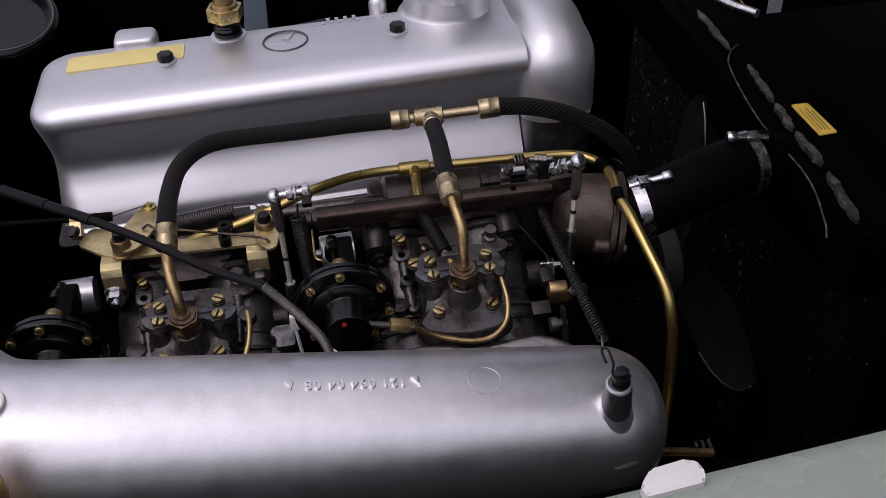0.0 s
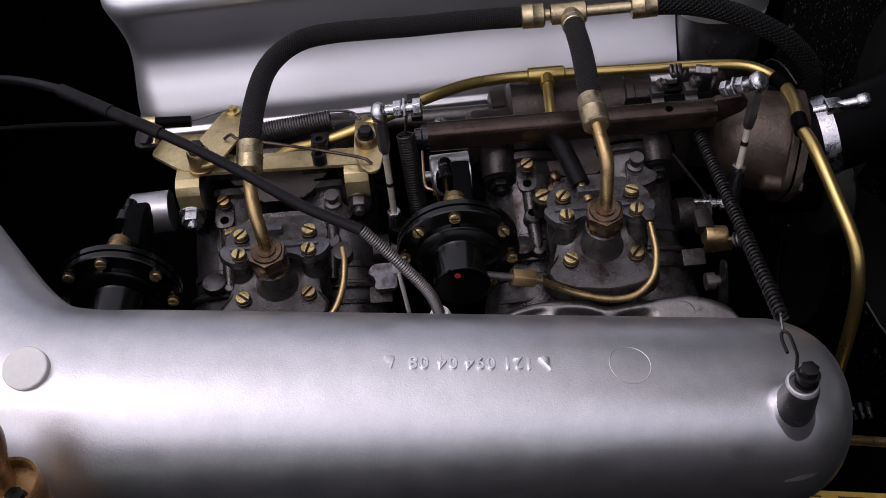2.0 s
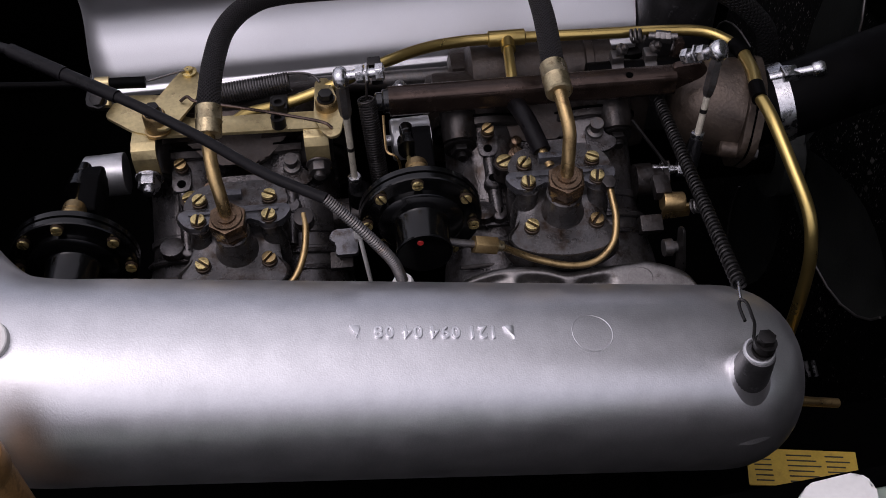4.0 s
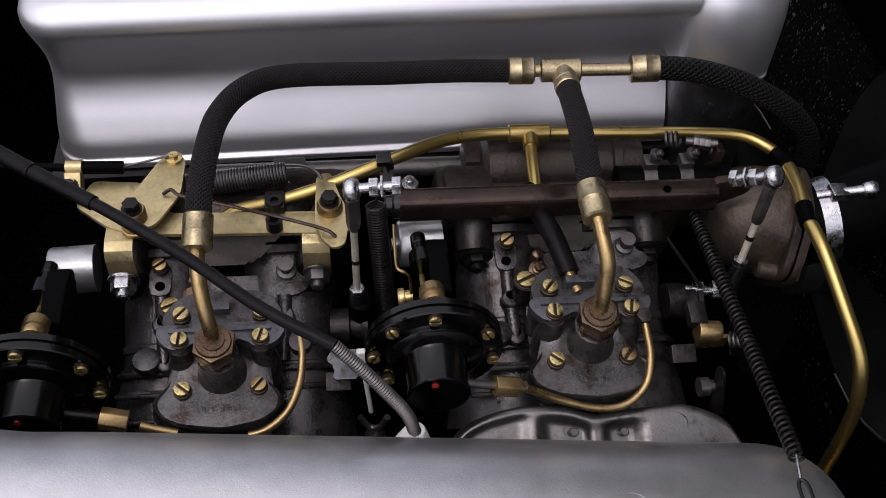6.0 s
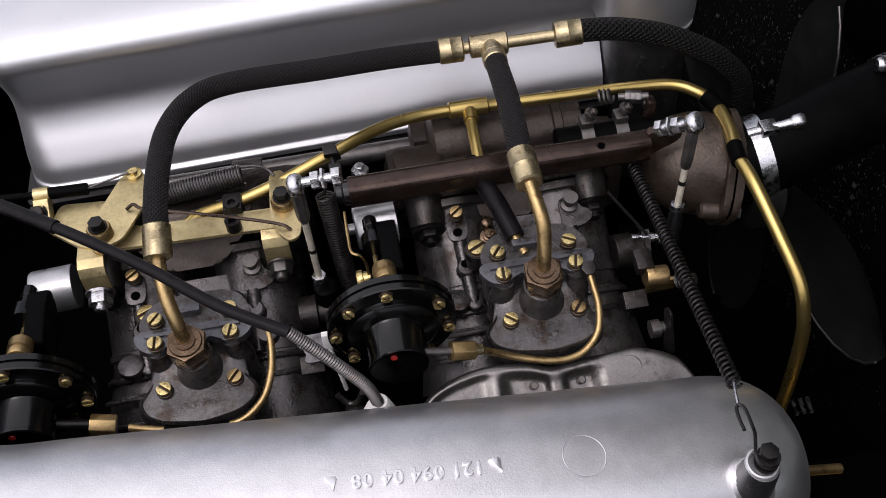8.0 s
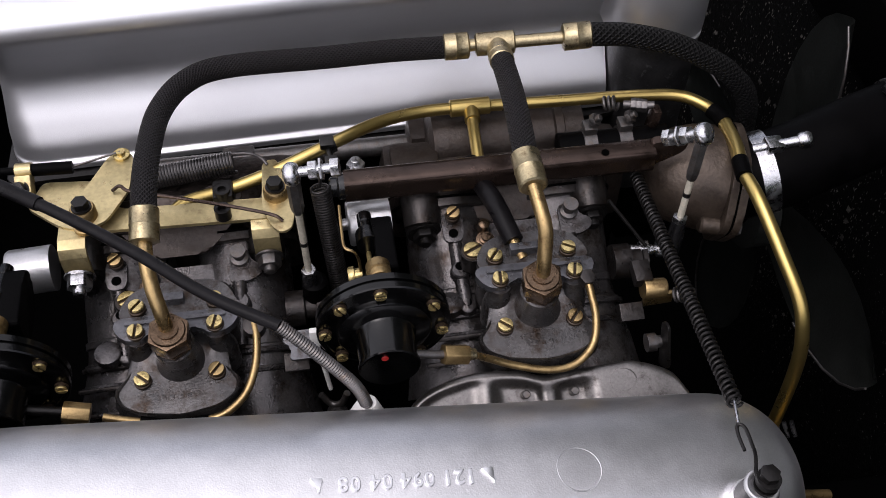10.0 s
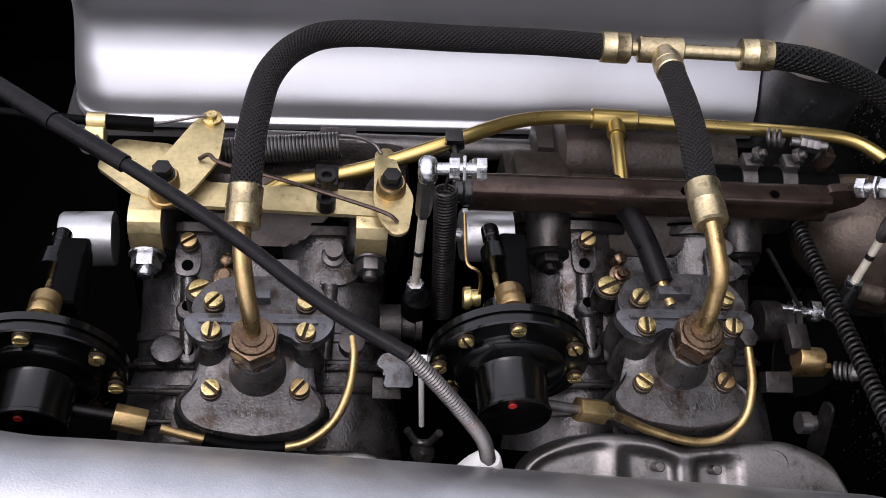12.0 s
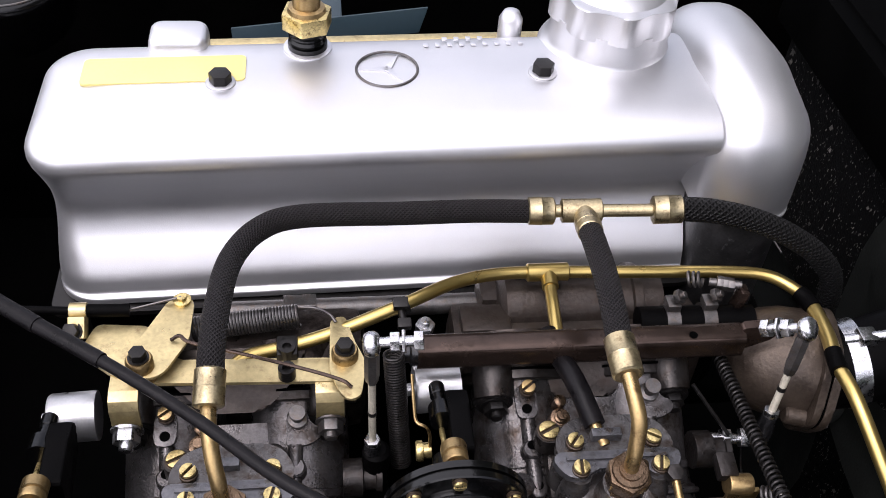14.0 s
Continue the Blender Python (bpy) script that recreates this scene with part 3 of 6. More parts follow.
def letters(body, size, depth, mat):
    """Raised letters as one mesh, in the xy plane."""
    t = bpy.data.curves.new("letters", "FONT")
    t.body, t.size, t.extrude, t.align_x, t.align_y = body, size, depth, "CENTER", "CENTER"
    t.resolution_u = 3
    t.bevel_depth = size * 0.03
    o = bpy.data.objects.new("letters", t)
    scene.collection.objects.link(o)
    me = bpy.data.meshes.new_from_object(o.evaluated_get(bpy.context.evaluated_depsgraph_get()))
    bpy.data.objects.remove(o)
    me.materials.clear()
    me.materials.append(mat)
    return me


# cast part number, upside down to the viewer; one mesh a character
for word, x in (("121", 0.0618), ("094", 0.0412), ("04", 0.0236), ("08", 0.0082)):
    for k, char in enumerate(word):
        xx = x - (k - (len(word) - 1) / 2) * 0.0058
        place("cast_character", letters(char, 0.0100, 0.0011, WORN_CAST), air, on_air(xx, 9, 0.0002) @ pose(0, 0, 0, 0, 0, 180))
for x, flip in ((0.0778, 1), (-0.0060, -1)):
    bm = bmesh.new()
    hook = [(-0.0062, 0.0036), (0.0004, 0.0042), (0.0016, 0.0030), (0.0014, -0.0052), (-0.0008, -0.0016), (-0.0030, 0.0006)]
    if flip < 0:
        hook = [(-0.0056, 0.0042), (0.0020, 0.0036), (0.0022, 0.0012), (0.0006, 0.0010), (0.0002, -0.0042), (-0.0012, -0.0042), (-0.0018, -0.0006)]
    prism(bm, on_air(x, 9, -0.0010), [(a * 0.78, b * 0.85) for a, b in hook[::-1]], 0.0030, 0.0004)
    part("cast_mark", bm, WORN_CAST, air)
# boss with bolt and spring hook
bm = bmesh.new()
BOSS = aim((0.2215, 0.4580, 0.9470), (0.0, -0.11, 0.994))
turned(bm, BOSS, [(0.0300, 0.004), (0.0225, 0.014), (0.0168, 0.024), (0.0132, 0.033), (0.0112, 0.042), (0.0104, 0.046)], 36)
part("boss_fillet", bm, AIR_SILVER, air)
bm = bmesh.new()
# dark front of the boss is a painted reflection
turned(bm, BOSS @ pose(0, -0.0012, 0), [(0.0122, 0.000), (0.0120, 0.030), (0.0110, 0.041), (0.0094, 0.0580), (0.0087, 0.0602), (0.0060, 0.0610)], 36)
part("bolt_boss", bm, REFLECTED_DARK, air, "cast boss with a dark reflection put into its colour")
bm = bmesh.new()
tube(bm, [BOSS @ Vector((0.0077 * math.cos(a), 0.0077 * math.sin(a), 0.0604)) for a in (math.tau * k / 32 for k in range(33))], 0.0014, 8)
part("worn_ring", bm, SATIN, air, "bare worn ring round the boss")
place("boss_bolt", hex_mesh("boss_bolt_mesh", 0.0052, 0.0042, BLACK_BOLT, 0.0), air, pose(0.2232, 0.4518, 1.0155), "blackened hexagon bolt")
bm = bmesh.new()
turned(bm, pose(0.2232, 0.4510, 1.006), [(0.0062, 0), (0.0062, 0.003), (0.0048, 0.003), (0.0048, 0.0055), (0.0062, 0.0056), (0.0062, 0.0095)], 24)
part("spacer", bm, BLACK_BOLT, air, "blackened spacer under the bolt")

# ---- hoses ----
def ferrule(bm, a, b, r):
    a, b = Vector(a), Vector(b)
    h = (b - a).length
    return turned(bm, aim(a, b - a), [(r * 0.8, 0), (r, 0.001), (r, h * 0.48), (r * 1.03, h * 0.5), (r, h * 0.52), (r, h - 0.001), (r * 0.86, h)], 24)


hose = thing("fuel_hose", (0.03, 0.74, 1.03), "black braided fuel hose with nickelled ferrules and a tee piece", "fuel hose")
line = spline([(-0.0825, 0.650, 1.037), (-0.0825, 0.668, 1.0415), (-0.081, 0.700, 1.0425), (-0.0755, 0.738, 1.041), (-0.060, 0.7655, 1.040), (-0.034, 0.777, 1.040),
               (0.03, 0.7775, 1.040), (0.075, 0.777, 1.041), (0.112, 0.775, 1.0415)], 8)
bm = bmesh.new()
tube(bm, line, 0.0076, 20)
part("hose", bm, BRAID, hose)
bm = bmesh.new()
ferrule(bm, (-0.0835, 0.6385, 1.030), (-0.0825, 0.6575, 1.0395), 0.0086)
part("ferrule", bm, NICKEL, hose)
bm = bmesh.new()
ferrule(bm, (0.110, 0.7752, 1.0415), (0.1275, 0.7742, 1.042), 0.0089)
part("ferrule", bm, NICKEL, hose)
bm = bmesh.new()
tube(bm, [(0.126, 0.7742, 1.042), (0.195, 0.7655, 1.0485)], 0.0042, 14)
turned(bm, aim((0.1315, 0.774, 1.0422), (1, -0.1, 0.07)), [(0.006, 0), (0.0078, 0.001), (0.0078, 0.026), (0.006, 0.027)], 20)
turned(bm, aim((0.146, 0.7735, 1.042), (-0.02, -1, 0.25)), [(0.0072, 0), (0.0072, 0.016), (0.0062, 0.017)], 20)
part("tee_piece", bm, NICKEL, hose)
bm = bmesh.new()
ferrule(bm, (0.1455, 0.761, 1.0455), (0.1445, 0.746, 1.0485), 0.0082)
part("ferrule", bm, NICKEL, hose)
bm = bmesh.new()
tube(bm, spline([(0.1448, 0.750, 1.048), (0.1435, 0.71, 1.053), (0.142, 0.68, 1.053), (0.1405, 0.652, 1.0505)], 8), 0.0075, 20)
part("hose", bm, BRAID, hose)
bm = bmesh.new()
ferrule(bm, (0.1405, 0.658, 1.051), (0.141, 0.6335, 1.0475), 0.0088)
part("ferrule", bm, NICKEL, hose)
bm = bmesh.new()
ferrule(bm, (0.189, 0.7663, 1.048), (0.2085, 0.7645, 1.0498), 0.0091)
part("ferrule", bm, NICKEL, hose)
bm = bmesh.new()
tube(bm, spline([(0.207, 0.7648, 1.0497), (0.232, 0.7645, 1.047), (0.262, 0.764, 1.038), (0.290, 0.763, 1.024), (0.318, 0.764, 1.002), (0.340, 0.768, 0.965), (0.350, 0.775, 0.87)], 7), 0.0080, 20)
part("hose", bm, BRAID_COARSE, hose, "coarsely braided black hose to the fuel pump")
for name, pts in (("inlet_pipe", [(-0.0835, 0.6405, 1.0312), (-0.083, 0.628, 1.027), (-0.0813, 0.616, 1.0175), (-0.0788, 0.6075, 1.006), (-0.0776, 0.6040, 0.991)]),
                  ("inlet_pipe", [(0.141, 0.6355, 1.048), (0.1425, 0.625, 1.043), (0.1445, 0.613, 1.034), (0.1440, 0.6065, 1.020), (0.1433, 0.6028, 1.002)])):
    bm = bmesh.new()
    tube(bm, spline(pts, 7), 0.0044, 16)
    part(name, bm, BRASS_OLD, hose, "bent brass inlet pipe")

# ---- golden pipe ----
pipe = thing("golden_pipe", (0.13, 0.72, 0.95), "golden metal vacuum pipe with a tee and two black rubber joints", "metal pipe")
bm = bmesh.new()
tube(bm, spline([(-0.077, 0.702, 0.987), (-0.066, 0.709, 0.9885), (-0.043, 0.714, 0.9895), (-0.012, 0.7195, 0.996), (0.028, 0.731, 1.005), (0.062, 0.753, 1.0),
                 (0.093, 0.764, 0.996), (0.128, 0.766, 0.9945), (0.176, 0.764, 0.9945), (0.25, 0.762, 0.9935), (0.279, 0.758, 0.993), (0.294, 0.747, 0.992), (0.3005, 0.735, 0.992)], 7), 0.0043, 16)
part("upper_pipe", bm, GOLD, pipe)
bm = bmesh.new()
turned(bm, aim((0.1135, 0.7655, 0.995), (1, 0, 0)), [(0.005, 0), (0.0062, 0.001), (0.0062, 0.028), (0.005, 0.029)], 18)
tube(bm, [(0.1285, 0.7655, 0.9945), (0.1265, 0.738, 0.994), (0.1255, 0.712, 0.990)], 0.0042, 14)
turned(bm, aim((0.1284, 0.764, 0.9945), (-0.05, -1, -0.03)), [(0.0056, 0), (0.0056, 0.012), (0.0045, 0.0125)], 16)
part("tee", bm, GOLD, pipe)
bm = bmesh.new()
tube(bm, spline([(0.2975, 0.7415, 0.992), (0.3005, 0.734, 0.992), (0.3015, 0.7255, 0.993)], 4), 0.0060, 16)
part("rubber_joint", bm, RUBBER, pipe)
bm = bmesh.new()
tube(bm, spline([(0.3015, 0.729, 0.9925), (0.299, 0.70, 0.997), (0.293, 0.672, 1.0)], 5), 0.0050, 16)
part("middle_pipe", bm, GOLD, pipe)
bm = bmesh.new()
tube(bm, [(0.2955, 0.6835, 0.999), (0.2925, 0.6665, 1.0005)], 0.0056, 16)
part("rubber_joint", bm, RUBBER, pipe)
bm = bmesh.new()
tube(bm, spline([(0.2935, 0.671, 1.0), (0.296, 0.648, 0.998), (0.303, 0.615, 0.982), (0.3095, 0.589, 0.965), (0.312, 0.576, 0.945), (0.314, 0.571, 0.92), (0.316, 0.569, 0.87), (0.318, 0.569, 0.78)], 7), 0.0046, 16)
part("lower_pipe", bm, GOLD, pipe)

# ---- throttle bar ----
bar = thing("throttle_bar", (0.135, 0.697, 0.98), "brown oxidised steel throttle cross bar with small holes", "throttle linkage")
bm = bmesh.new()
section = rounded([(-0.0090, -0.0080), (0.0080, -0.0075), (0.0080, 0.011), (-0.0090, 0.012)], 0.0062, 8)
prism(bm, aim((0.034, 0.698, 0.997), (1, 0.0, 0.0), (0, 1, 0)), section, 0.205)
part("bar", bm, RUST_BAR, bar)
bm = bmesh.new()
turned(bm, aim((0.036, 0.6975, 0.999), (-1, 0, 0)), [(0.0086, 0), (0.0086, 0.0055), (0.0078, 0.0065), (0.0066, 0.0068), (0.0066, 0.0105), (0.0056, 0.0115)], 26)
part("end_bush", bm, BLACK_SATIN, bar)
bm = bmesh.new()
prism(bm, aim((0.237, 0.701, 1.0), (0, -1, 0), (1, 0, 0)), rounded([(0, -0.011), (0.022, 0.0), (0.026, 0.006), (0.022, 0.013), (0, 0.011)], 0.003), 0.006, 0.001)
part("end_arm", bm, RUST_BAR, bar)
# black discs laid on the bar paint the dark of its small openings
for x, y in ((0.153, 0.6935), (0.205, 0.6935)):
    bm = bmesh.new()
    turned(bm, pose(x, y, 1.0085), [(0.0026, 0), (0.0026, 0.0009)], 14)
    part("hole", bm, BLACK_BODY, bar)


def spokes(outline, cx, cy, n=72):
    """An outline taken at even angles round a middle point."""
    out = []
    for k in range(n):
        a = math.tau * (k + 0.5) / n
        dx, dy = math.cos(a), math.sin(a)
        best = 0.0
        for i, (x1, y1) in enumerate(outline):
            x0, y0 = outline[i - 1]
            ex, ey = x1 - x0, y1 - y0
            det = dx * ey - dy * ex
            if abs(det) < 1e-12:
                continue
            d = ((x0 - cx) * ey - (y0 - cy) * ex) / det
            u = ((x0 - cx) * dy - (y0 - cy) * dx) / det
            if d > 0 and -1e-9 <= u <= 1 + 1e-9:
                best = max(best, d)
        out.append((cx + dx * best, cy + dy * best))
    return out


def carburettor():
    """The front carburettor, in its place."""
    c = thing("carburettor", (0.143, 0.62, 0.87), "grimy grey twin-barrel carburettor with brass screws", "carburettor", "carburettors")
    along = Vector((0, -0.85, -0.53)).normalized()
    for x in (0.104, 0.182):
        b = bmesh.new()
        turned(b, aim((x, 0.716, 0.948), along), [(0.031, 0), (0.031, 0.060), (0.0325, 0.061), (0.0325, 0.065), (0.031, 0.066), (0.0318, 0.075), (0.0340, 0.076), (0.0342, 0.081), (0.0330, 0.082), (0.0385, 0.105), (0.0425, 0.13)], 40)
        part("barrel", b, CARB_BODY, c)
    b = bmesh.new()
    axis = aim((0.143, 0.700, 0.9385), along, (1, 0, 0))
    rings = []
    for d, hw, ht in ((0.0, 0.044, 0.024), (0.03, 0.046, 0.0265), (0.055, 0.048, 0.030), (0.075, 0.050, 0.034), (0.092, 0.054, 0.038), (0.106, 0.058, 0.041)):
        ring = []
        for k in range(48):
            a = math.tau * k / 48
            cx, sx = math.cos(a), math.sin(a)
            ring.append(b.verts.new(axis @ Vector((hw * math.copysign(abs(cx) ** 0.7, cx), ht * math.copysign(abs(sx) ** 0.7, sx), d))))
        rings.append(ring)
    for ra, rb in zip(rings, rings[1:]):
        for k in range(48):
            b.faces.new((ra[k], ra[(k + 1) % 48], rb[(k + 1) % 48], rb[k]))
    b.faces.new(rings[0][::-1])
    b.faces.new(rings[-1])
    part("throat_body", b, CARB_BODY, c)
    n1 = Vector((0, -0.03, 1)).normalized()
    n2 = Vector((0, -0.12, 0.993)).normalized()
    top = aim((0.1440, 0.6245, 0.9855), n1)
    apron = aim((0.1410, 0.590, 0.9635), n2)
    lid_shape = [(-0.0375, -0.001), (-0.034, -0.0085), (-0.0285, -0.0132), (-0.0190, -0.0132), (-0.0150, -0.0078), (0.0150, -0.0078), (0.0190, -0.0132), (0.0290, -0.0132), (0.0350, -0.0085), (0.0385, -0.001), (0.036, 0.007), (0.030, 0.0165), (-0.030, 0.0165), (-0.035, 0.008)]
    skirt = [(-0.0380, 0.0020), (-0.0305, 0.0085), (-0.0270, 0.0145), (-0.026, 0.024), (0.026, 0.024), (0.0280, 0.0145), (0.0320, 0.0085), (0.0390, 0.0020), (0.0370, -0.0080), (0.0260, -0.0152), (0.004, -0.0190), (-0.0220, -0.0148), (-0.0340, -0.0083)]
    upper, lower = spokes(rounded(lid_shape, 0.005, 5), 0.0, 0.001), spokes(rounded(skirt, 0.006, 6), 0.0, 0.001)
    rows = []
    for draw, lift in ((0.965, -0.004), (0.945, -0.0070), (0.90, -0.0100)):
        rows.append([top @ Vector((x * draw, y * 0.95, lift)) for x, y in upper])
    for t in (0.15, 0.3, 0.45, 0.6, 0.75, 0.88, 1.0):
        row = []
        for (x, y), (u, v) in zip(upper, lower):
            p0 = top @ Vector((x * 0.86, y * 0.94, -0.0125))
            p2 = apron @ Vector((u * 0.90, v * 0.90, -0.0016))
            drop = min(-0.004, (apron.translation - p0).dot(n2) / n1.dot(n2) + 0.001)
            p1 = p0 + n1 * drop
            p1.x = top.translation.x + (p1.x - top.translation.x) * 0.74
            row.append(p0 * (1 - t) ** 2 + p1 * (2 * t * (1 - t)) + p2 * t * t)
        rows.append(row)
    for scale, lift in ((0.925, -0.0017), (0.945, -0.0003), (0.965, 0.0002), (0.985, -0.0004), (0.997, -0.0018), (1.0, -0.0040), (1.0, -0.0105)):
        rows.append([apron @ Vector((u * scale, v * scale, lift)) for u, v in lower])
    rows.append([apron @ Vector((u * 1.05, v * 1.04, -0.0125)) for u, v in lower])
    rows.append([apron @ Vector((u * 1.05, v * 1.05, -0.0165)) for u, v in lower])
    b = bmesh.new()
    rings = [[b.verts.new(p) for p in row] for row in rows]
    for ra, rb in zip(rings, rings[1:]):
        for k in range(len(ra)):
            b.faces.new((ra[k], rb[k], rb[(k + 1) % len(ra)], ra[(k + 1) % len(ra)]))
    b.faces.new(rings[0])
    b.faces.new(rings[-1][::-1])
    part("chamber_cover", b, COVER_GREY, c, sharp=50)
    b = bmesh.new()
    prism(b, top @ pose(0, 0, -0.050), rounded([(-0.026, -0.0045), (0.026, -0.0045), (0.028, 0.014), (-0.028, 0.014)], 0.006), 0.045, 0.002)
    part("float_bowl", b, CARB_BODY, c)
    for x in (-0.0228, 0.0238):
        for y in (-0.0082, 0.0098):
            b = bmesh.new()
            turned(b, top @ pose(x, y, -0.040), [(0.0105, 0), (0.0100, 0.018), (0.0086, 0.023), (0.0074, 0.027), (0.0070, 0.036)], 20)
            part("screw_post", b, COVER_GREY, c)
    b = bmesh.new()
    box(b, aim((0.143, 0.658, 0.925), (0, -0.5, 0.86)), 0.062, 0.042, 0.026, 0.006)
    part("throat_block", b, CARB, c)
    b = bmesh.new()
    prism(b, top @ pose(0, 0, -0.005), rounded([(x, min(y, 0.0040)) for x, y in lid_shape if y < 0.01], 0.004, 4), 0.0055, 0.0008)
    prism(b, top @ pose(0, -0.001, 0.0), rounded([(-0.030, -0.0012), (0.030, -0.0012), (0.030, 0.0012), (-0.030, 0.0012)], 0.001), 0.0018, 0.0005)
    box(b, aim((0.1405, 0.6385, 0.980), (0, 0, 1)), 0.018, 0.006, 0.0105, 0.001)
    part("lid_plate", b, CARB_LID, c)
    b = bmesh.new()
    prism(b, top @ pose(0, 0, -0.0075), rounded([(-0.034, 0.002), (0.036, 0.002), (0.036, 0.013), (0.030, 0.024), (0.020, 0.029), (-0.016, 0.029), (-0.027, 0.024), (-0.034, 0.013)], 0.005, 4), 0.0065, 0.0010)
    part("back_plate", b, COVER_GREY, c)
    b = bmesh.new()
    m = aim((0.1440, 0.6085, 0.9660), (-0.02, -0.16, 0.985))
    turned(b, m, [(0.0200, -0.006), (0.0168, -0.002), (0.0145, 0.002), (0.0130, 0.006), (0.0124, 0.011), (0.0120, 0.0205), (0.0110, 0.0215)], 28)
    part("inlet_boss", b, COVER_GREY, c)
    b = bmesh.new()
    prism(b, m @ pose(0, 0, 0.0200), ngon(6, 0.0118, 0.62), 0.0042, 0.0008)
    turned(b, m @ pose(0, 0, 0.0240), [(0.0098, 0), (0.0098, 0.0022)], 20)
    prism(b, m @ pose(0, 0, 0.0258), ngon(6, 0.0130, 0.45), 0.0115, 0.0011)
    turned(b, m @ pose(0, 0, 0.0372), [(0.0104, 0), (0.0098, 0.0014), (0.0066, 0.0016), (0.0064, 0.0030), (0.0050, 0.0030)], 20)
    part("union_nut", b, COPPER, c, "stained hexagon union nut")
    for x, y, turn in ((-0.0228, 0.0098, 50), (-0.0228, -0.0082, 85), (0.0238, 0.0098, -30), (0.0238, -0.0082, 75)):
        place("lid_screw", SCREW, c, top @ pose(x, y, 0.0005, 0, 0, turn))
    for x, y in ((-0.0195, 0.0060), (0.0245, 0.0066)):
        place("cover_screw", SCREW if x < 0 else COVER_SCREW, c, apron @ pose(x, y, 0.0008, 0, 0, -40 if x < 0 else 50))
    for x, y, z in ((0.1115, 0.6540, 0.9710), (0.166, 0.652, 0.9725)):
        b = bmesh.new()
        turned(b, aim((x, y, z - 0.012), n1), [(0.0082, 0), (0.0082, 0.0125), (0.0070, 0.0125)], 18)
        part("plug_boss", b, CARB, c)
        place("plug_screw", PLUG_SCREW, c, aim((x, y, z), n1, (0.8, 0.4, 0.1)))
    # flange studs with nuts in deep bosses
    for x, y, z in ((0.0835, 0.6812, 0.9652), (0.1985, 0.682, 0.9640)):
        b = bmesh.new()
        turned(b, aim((x, y + 0.004, z - 0.001), (0, 0.72, 0.42)), [(0.0105, 0), (0.0125, 0.001), (0.0130, 0.012), (0.0138, 0.034)], 24)
        part("stud_boss", b, CARB, c)
        b = bmesh.new()
        turned(b, aim((x, y + 0.0055, z - 0.003), (0, -0.85, -0.1)), [(0.0118, 0), (0.0118, 0.004), (0.0106, 0.005)], 22)
        part("washer", b, BLACK_BOLT, c)
        b = bmesh.new()
        tube(b, [Vector((x, y + 0.0015, z - 0.003)) + Vector((0.0098 * math.cos(a), 0, 0.0098 * math.sin(a))) for a in (math.pi * (0.12 + 0.76 * k / 10) for k in range(11))], 0.0009, 8)
        part("spring_washer", b, DULL_STEEL, c)
        place("flange_nut", FLANGE_NUT, c, aim((x, y + 0.001, z - 0.003), (0, -0.85, -0.1)))
    for x in (0.104, 0.182):
        axis = aim((x, 0.716, 0.948), along)
        for d, r in ((0.0795, 0.0346), (0.092, 0.0356)):
            b = bmesh.new()
            tube(b, [axis @ Vector((r * math.cos(a), r * math.sin(a), d)) for a in (math.tau * k / 40 for k in range(41))], 0.0021, 8)
            part("casting_rib", b, CARB_BODY, c)
    # tab plate with its screw and a black disc painted as an opening, on a ribbed post
    n3 = Vector((0, -0.28, 0.96)).normalized()
    tab = aim((0.1022, 0.6795, 0.9655), n3, (1, 0, 0))
    b = bmesh.new()
    prism(b, tab, rounded([(-0.0068, -0.0105), (0.0068, -0.0105), (0.0068, 0.0115), (-0.0068, 0.0115)], 0.006, 4), 0.0028, 0.0006)
    turned(b, tab @ pose(0, 0.006, -0.020), [(0.0068, 0), (0.0060, 0.021)], 16)
    turned(b, tab @ pose(0.0008, 0.0072, 0.0025), [(0.0046, 0), (0.0042, 0.0045)], 16)
    plate = part("tab_plate", b, CARB_BODY, c)
    b = bmesh.new()
    turned(b, tab @ pose(0, -0.0042, 0.0028), [(0.0032, 0), (0.0032, 0.0004)], 16)
    part("hole", b, BLACK_BODY, plate)
    place("tab_screw", TAB_SCREW, c, tab @ pose(0.0008, 0.0072, 0.0062, 0, 0, 35))
    b = bmesh.new()
    tube(b, [(0.1030, 0.672, 0.960), (0.1034, 0.656, 0.9515), (0.1050, 0.630, 0.9395)], 0.0048, 14)
    turned(b, aim((0.1033, 0.6547, 0.949), n3), [(0.0066, 0), (0.0060, 0.0068), (0.0050, 0.0078)], 18)
    turned(b, aim((0.1052, 0.6335, 0.938), n3), [(0.0056, 0), (0.0052, 0.0065), (0.0042, 0.0072)], 18)
    part("ribbed_post", b, CARB_BODY, c)
    # black discs paint the dark inside the post openings
    for x, y, z in ((0.1052, 0.6335, 0.9453), (0.1033, 0.6547, 0.9567)):
        b = bmesh.new()
        turned(b, aim((x, y, z), n3), [(0.0030, 0), (0.0030, 0.0005)], 14)
        part("hole", b, BLACK_BODY, c)
    # pump stud on an eared plate
    ear = aim((0.1815, 0.678, 0.9645), n3, (1, 0, 0))
    b = bmesh.new()
    prism(b, ear, rounded([(-0.0075, -0.012), (0.006, -0.012), (0.0145, -0.007), (0.0145, -0.0005), (0.0065, 0.002), (0.0065, 0.0105), (-0.0065, 0.0105)], 0.0035, 4), 0.0028, 0.0006)
    turned(b, ear @ pose(0, 0.004, -0.020), [(0.0068, 0), (0.0060, 0.021)], 16)
    part("eared_plate", b, CARB_BODY, c)
    b = bmesh.new()
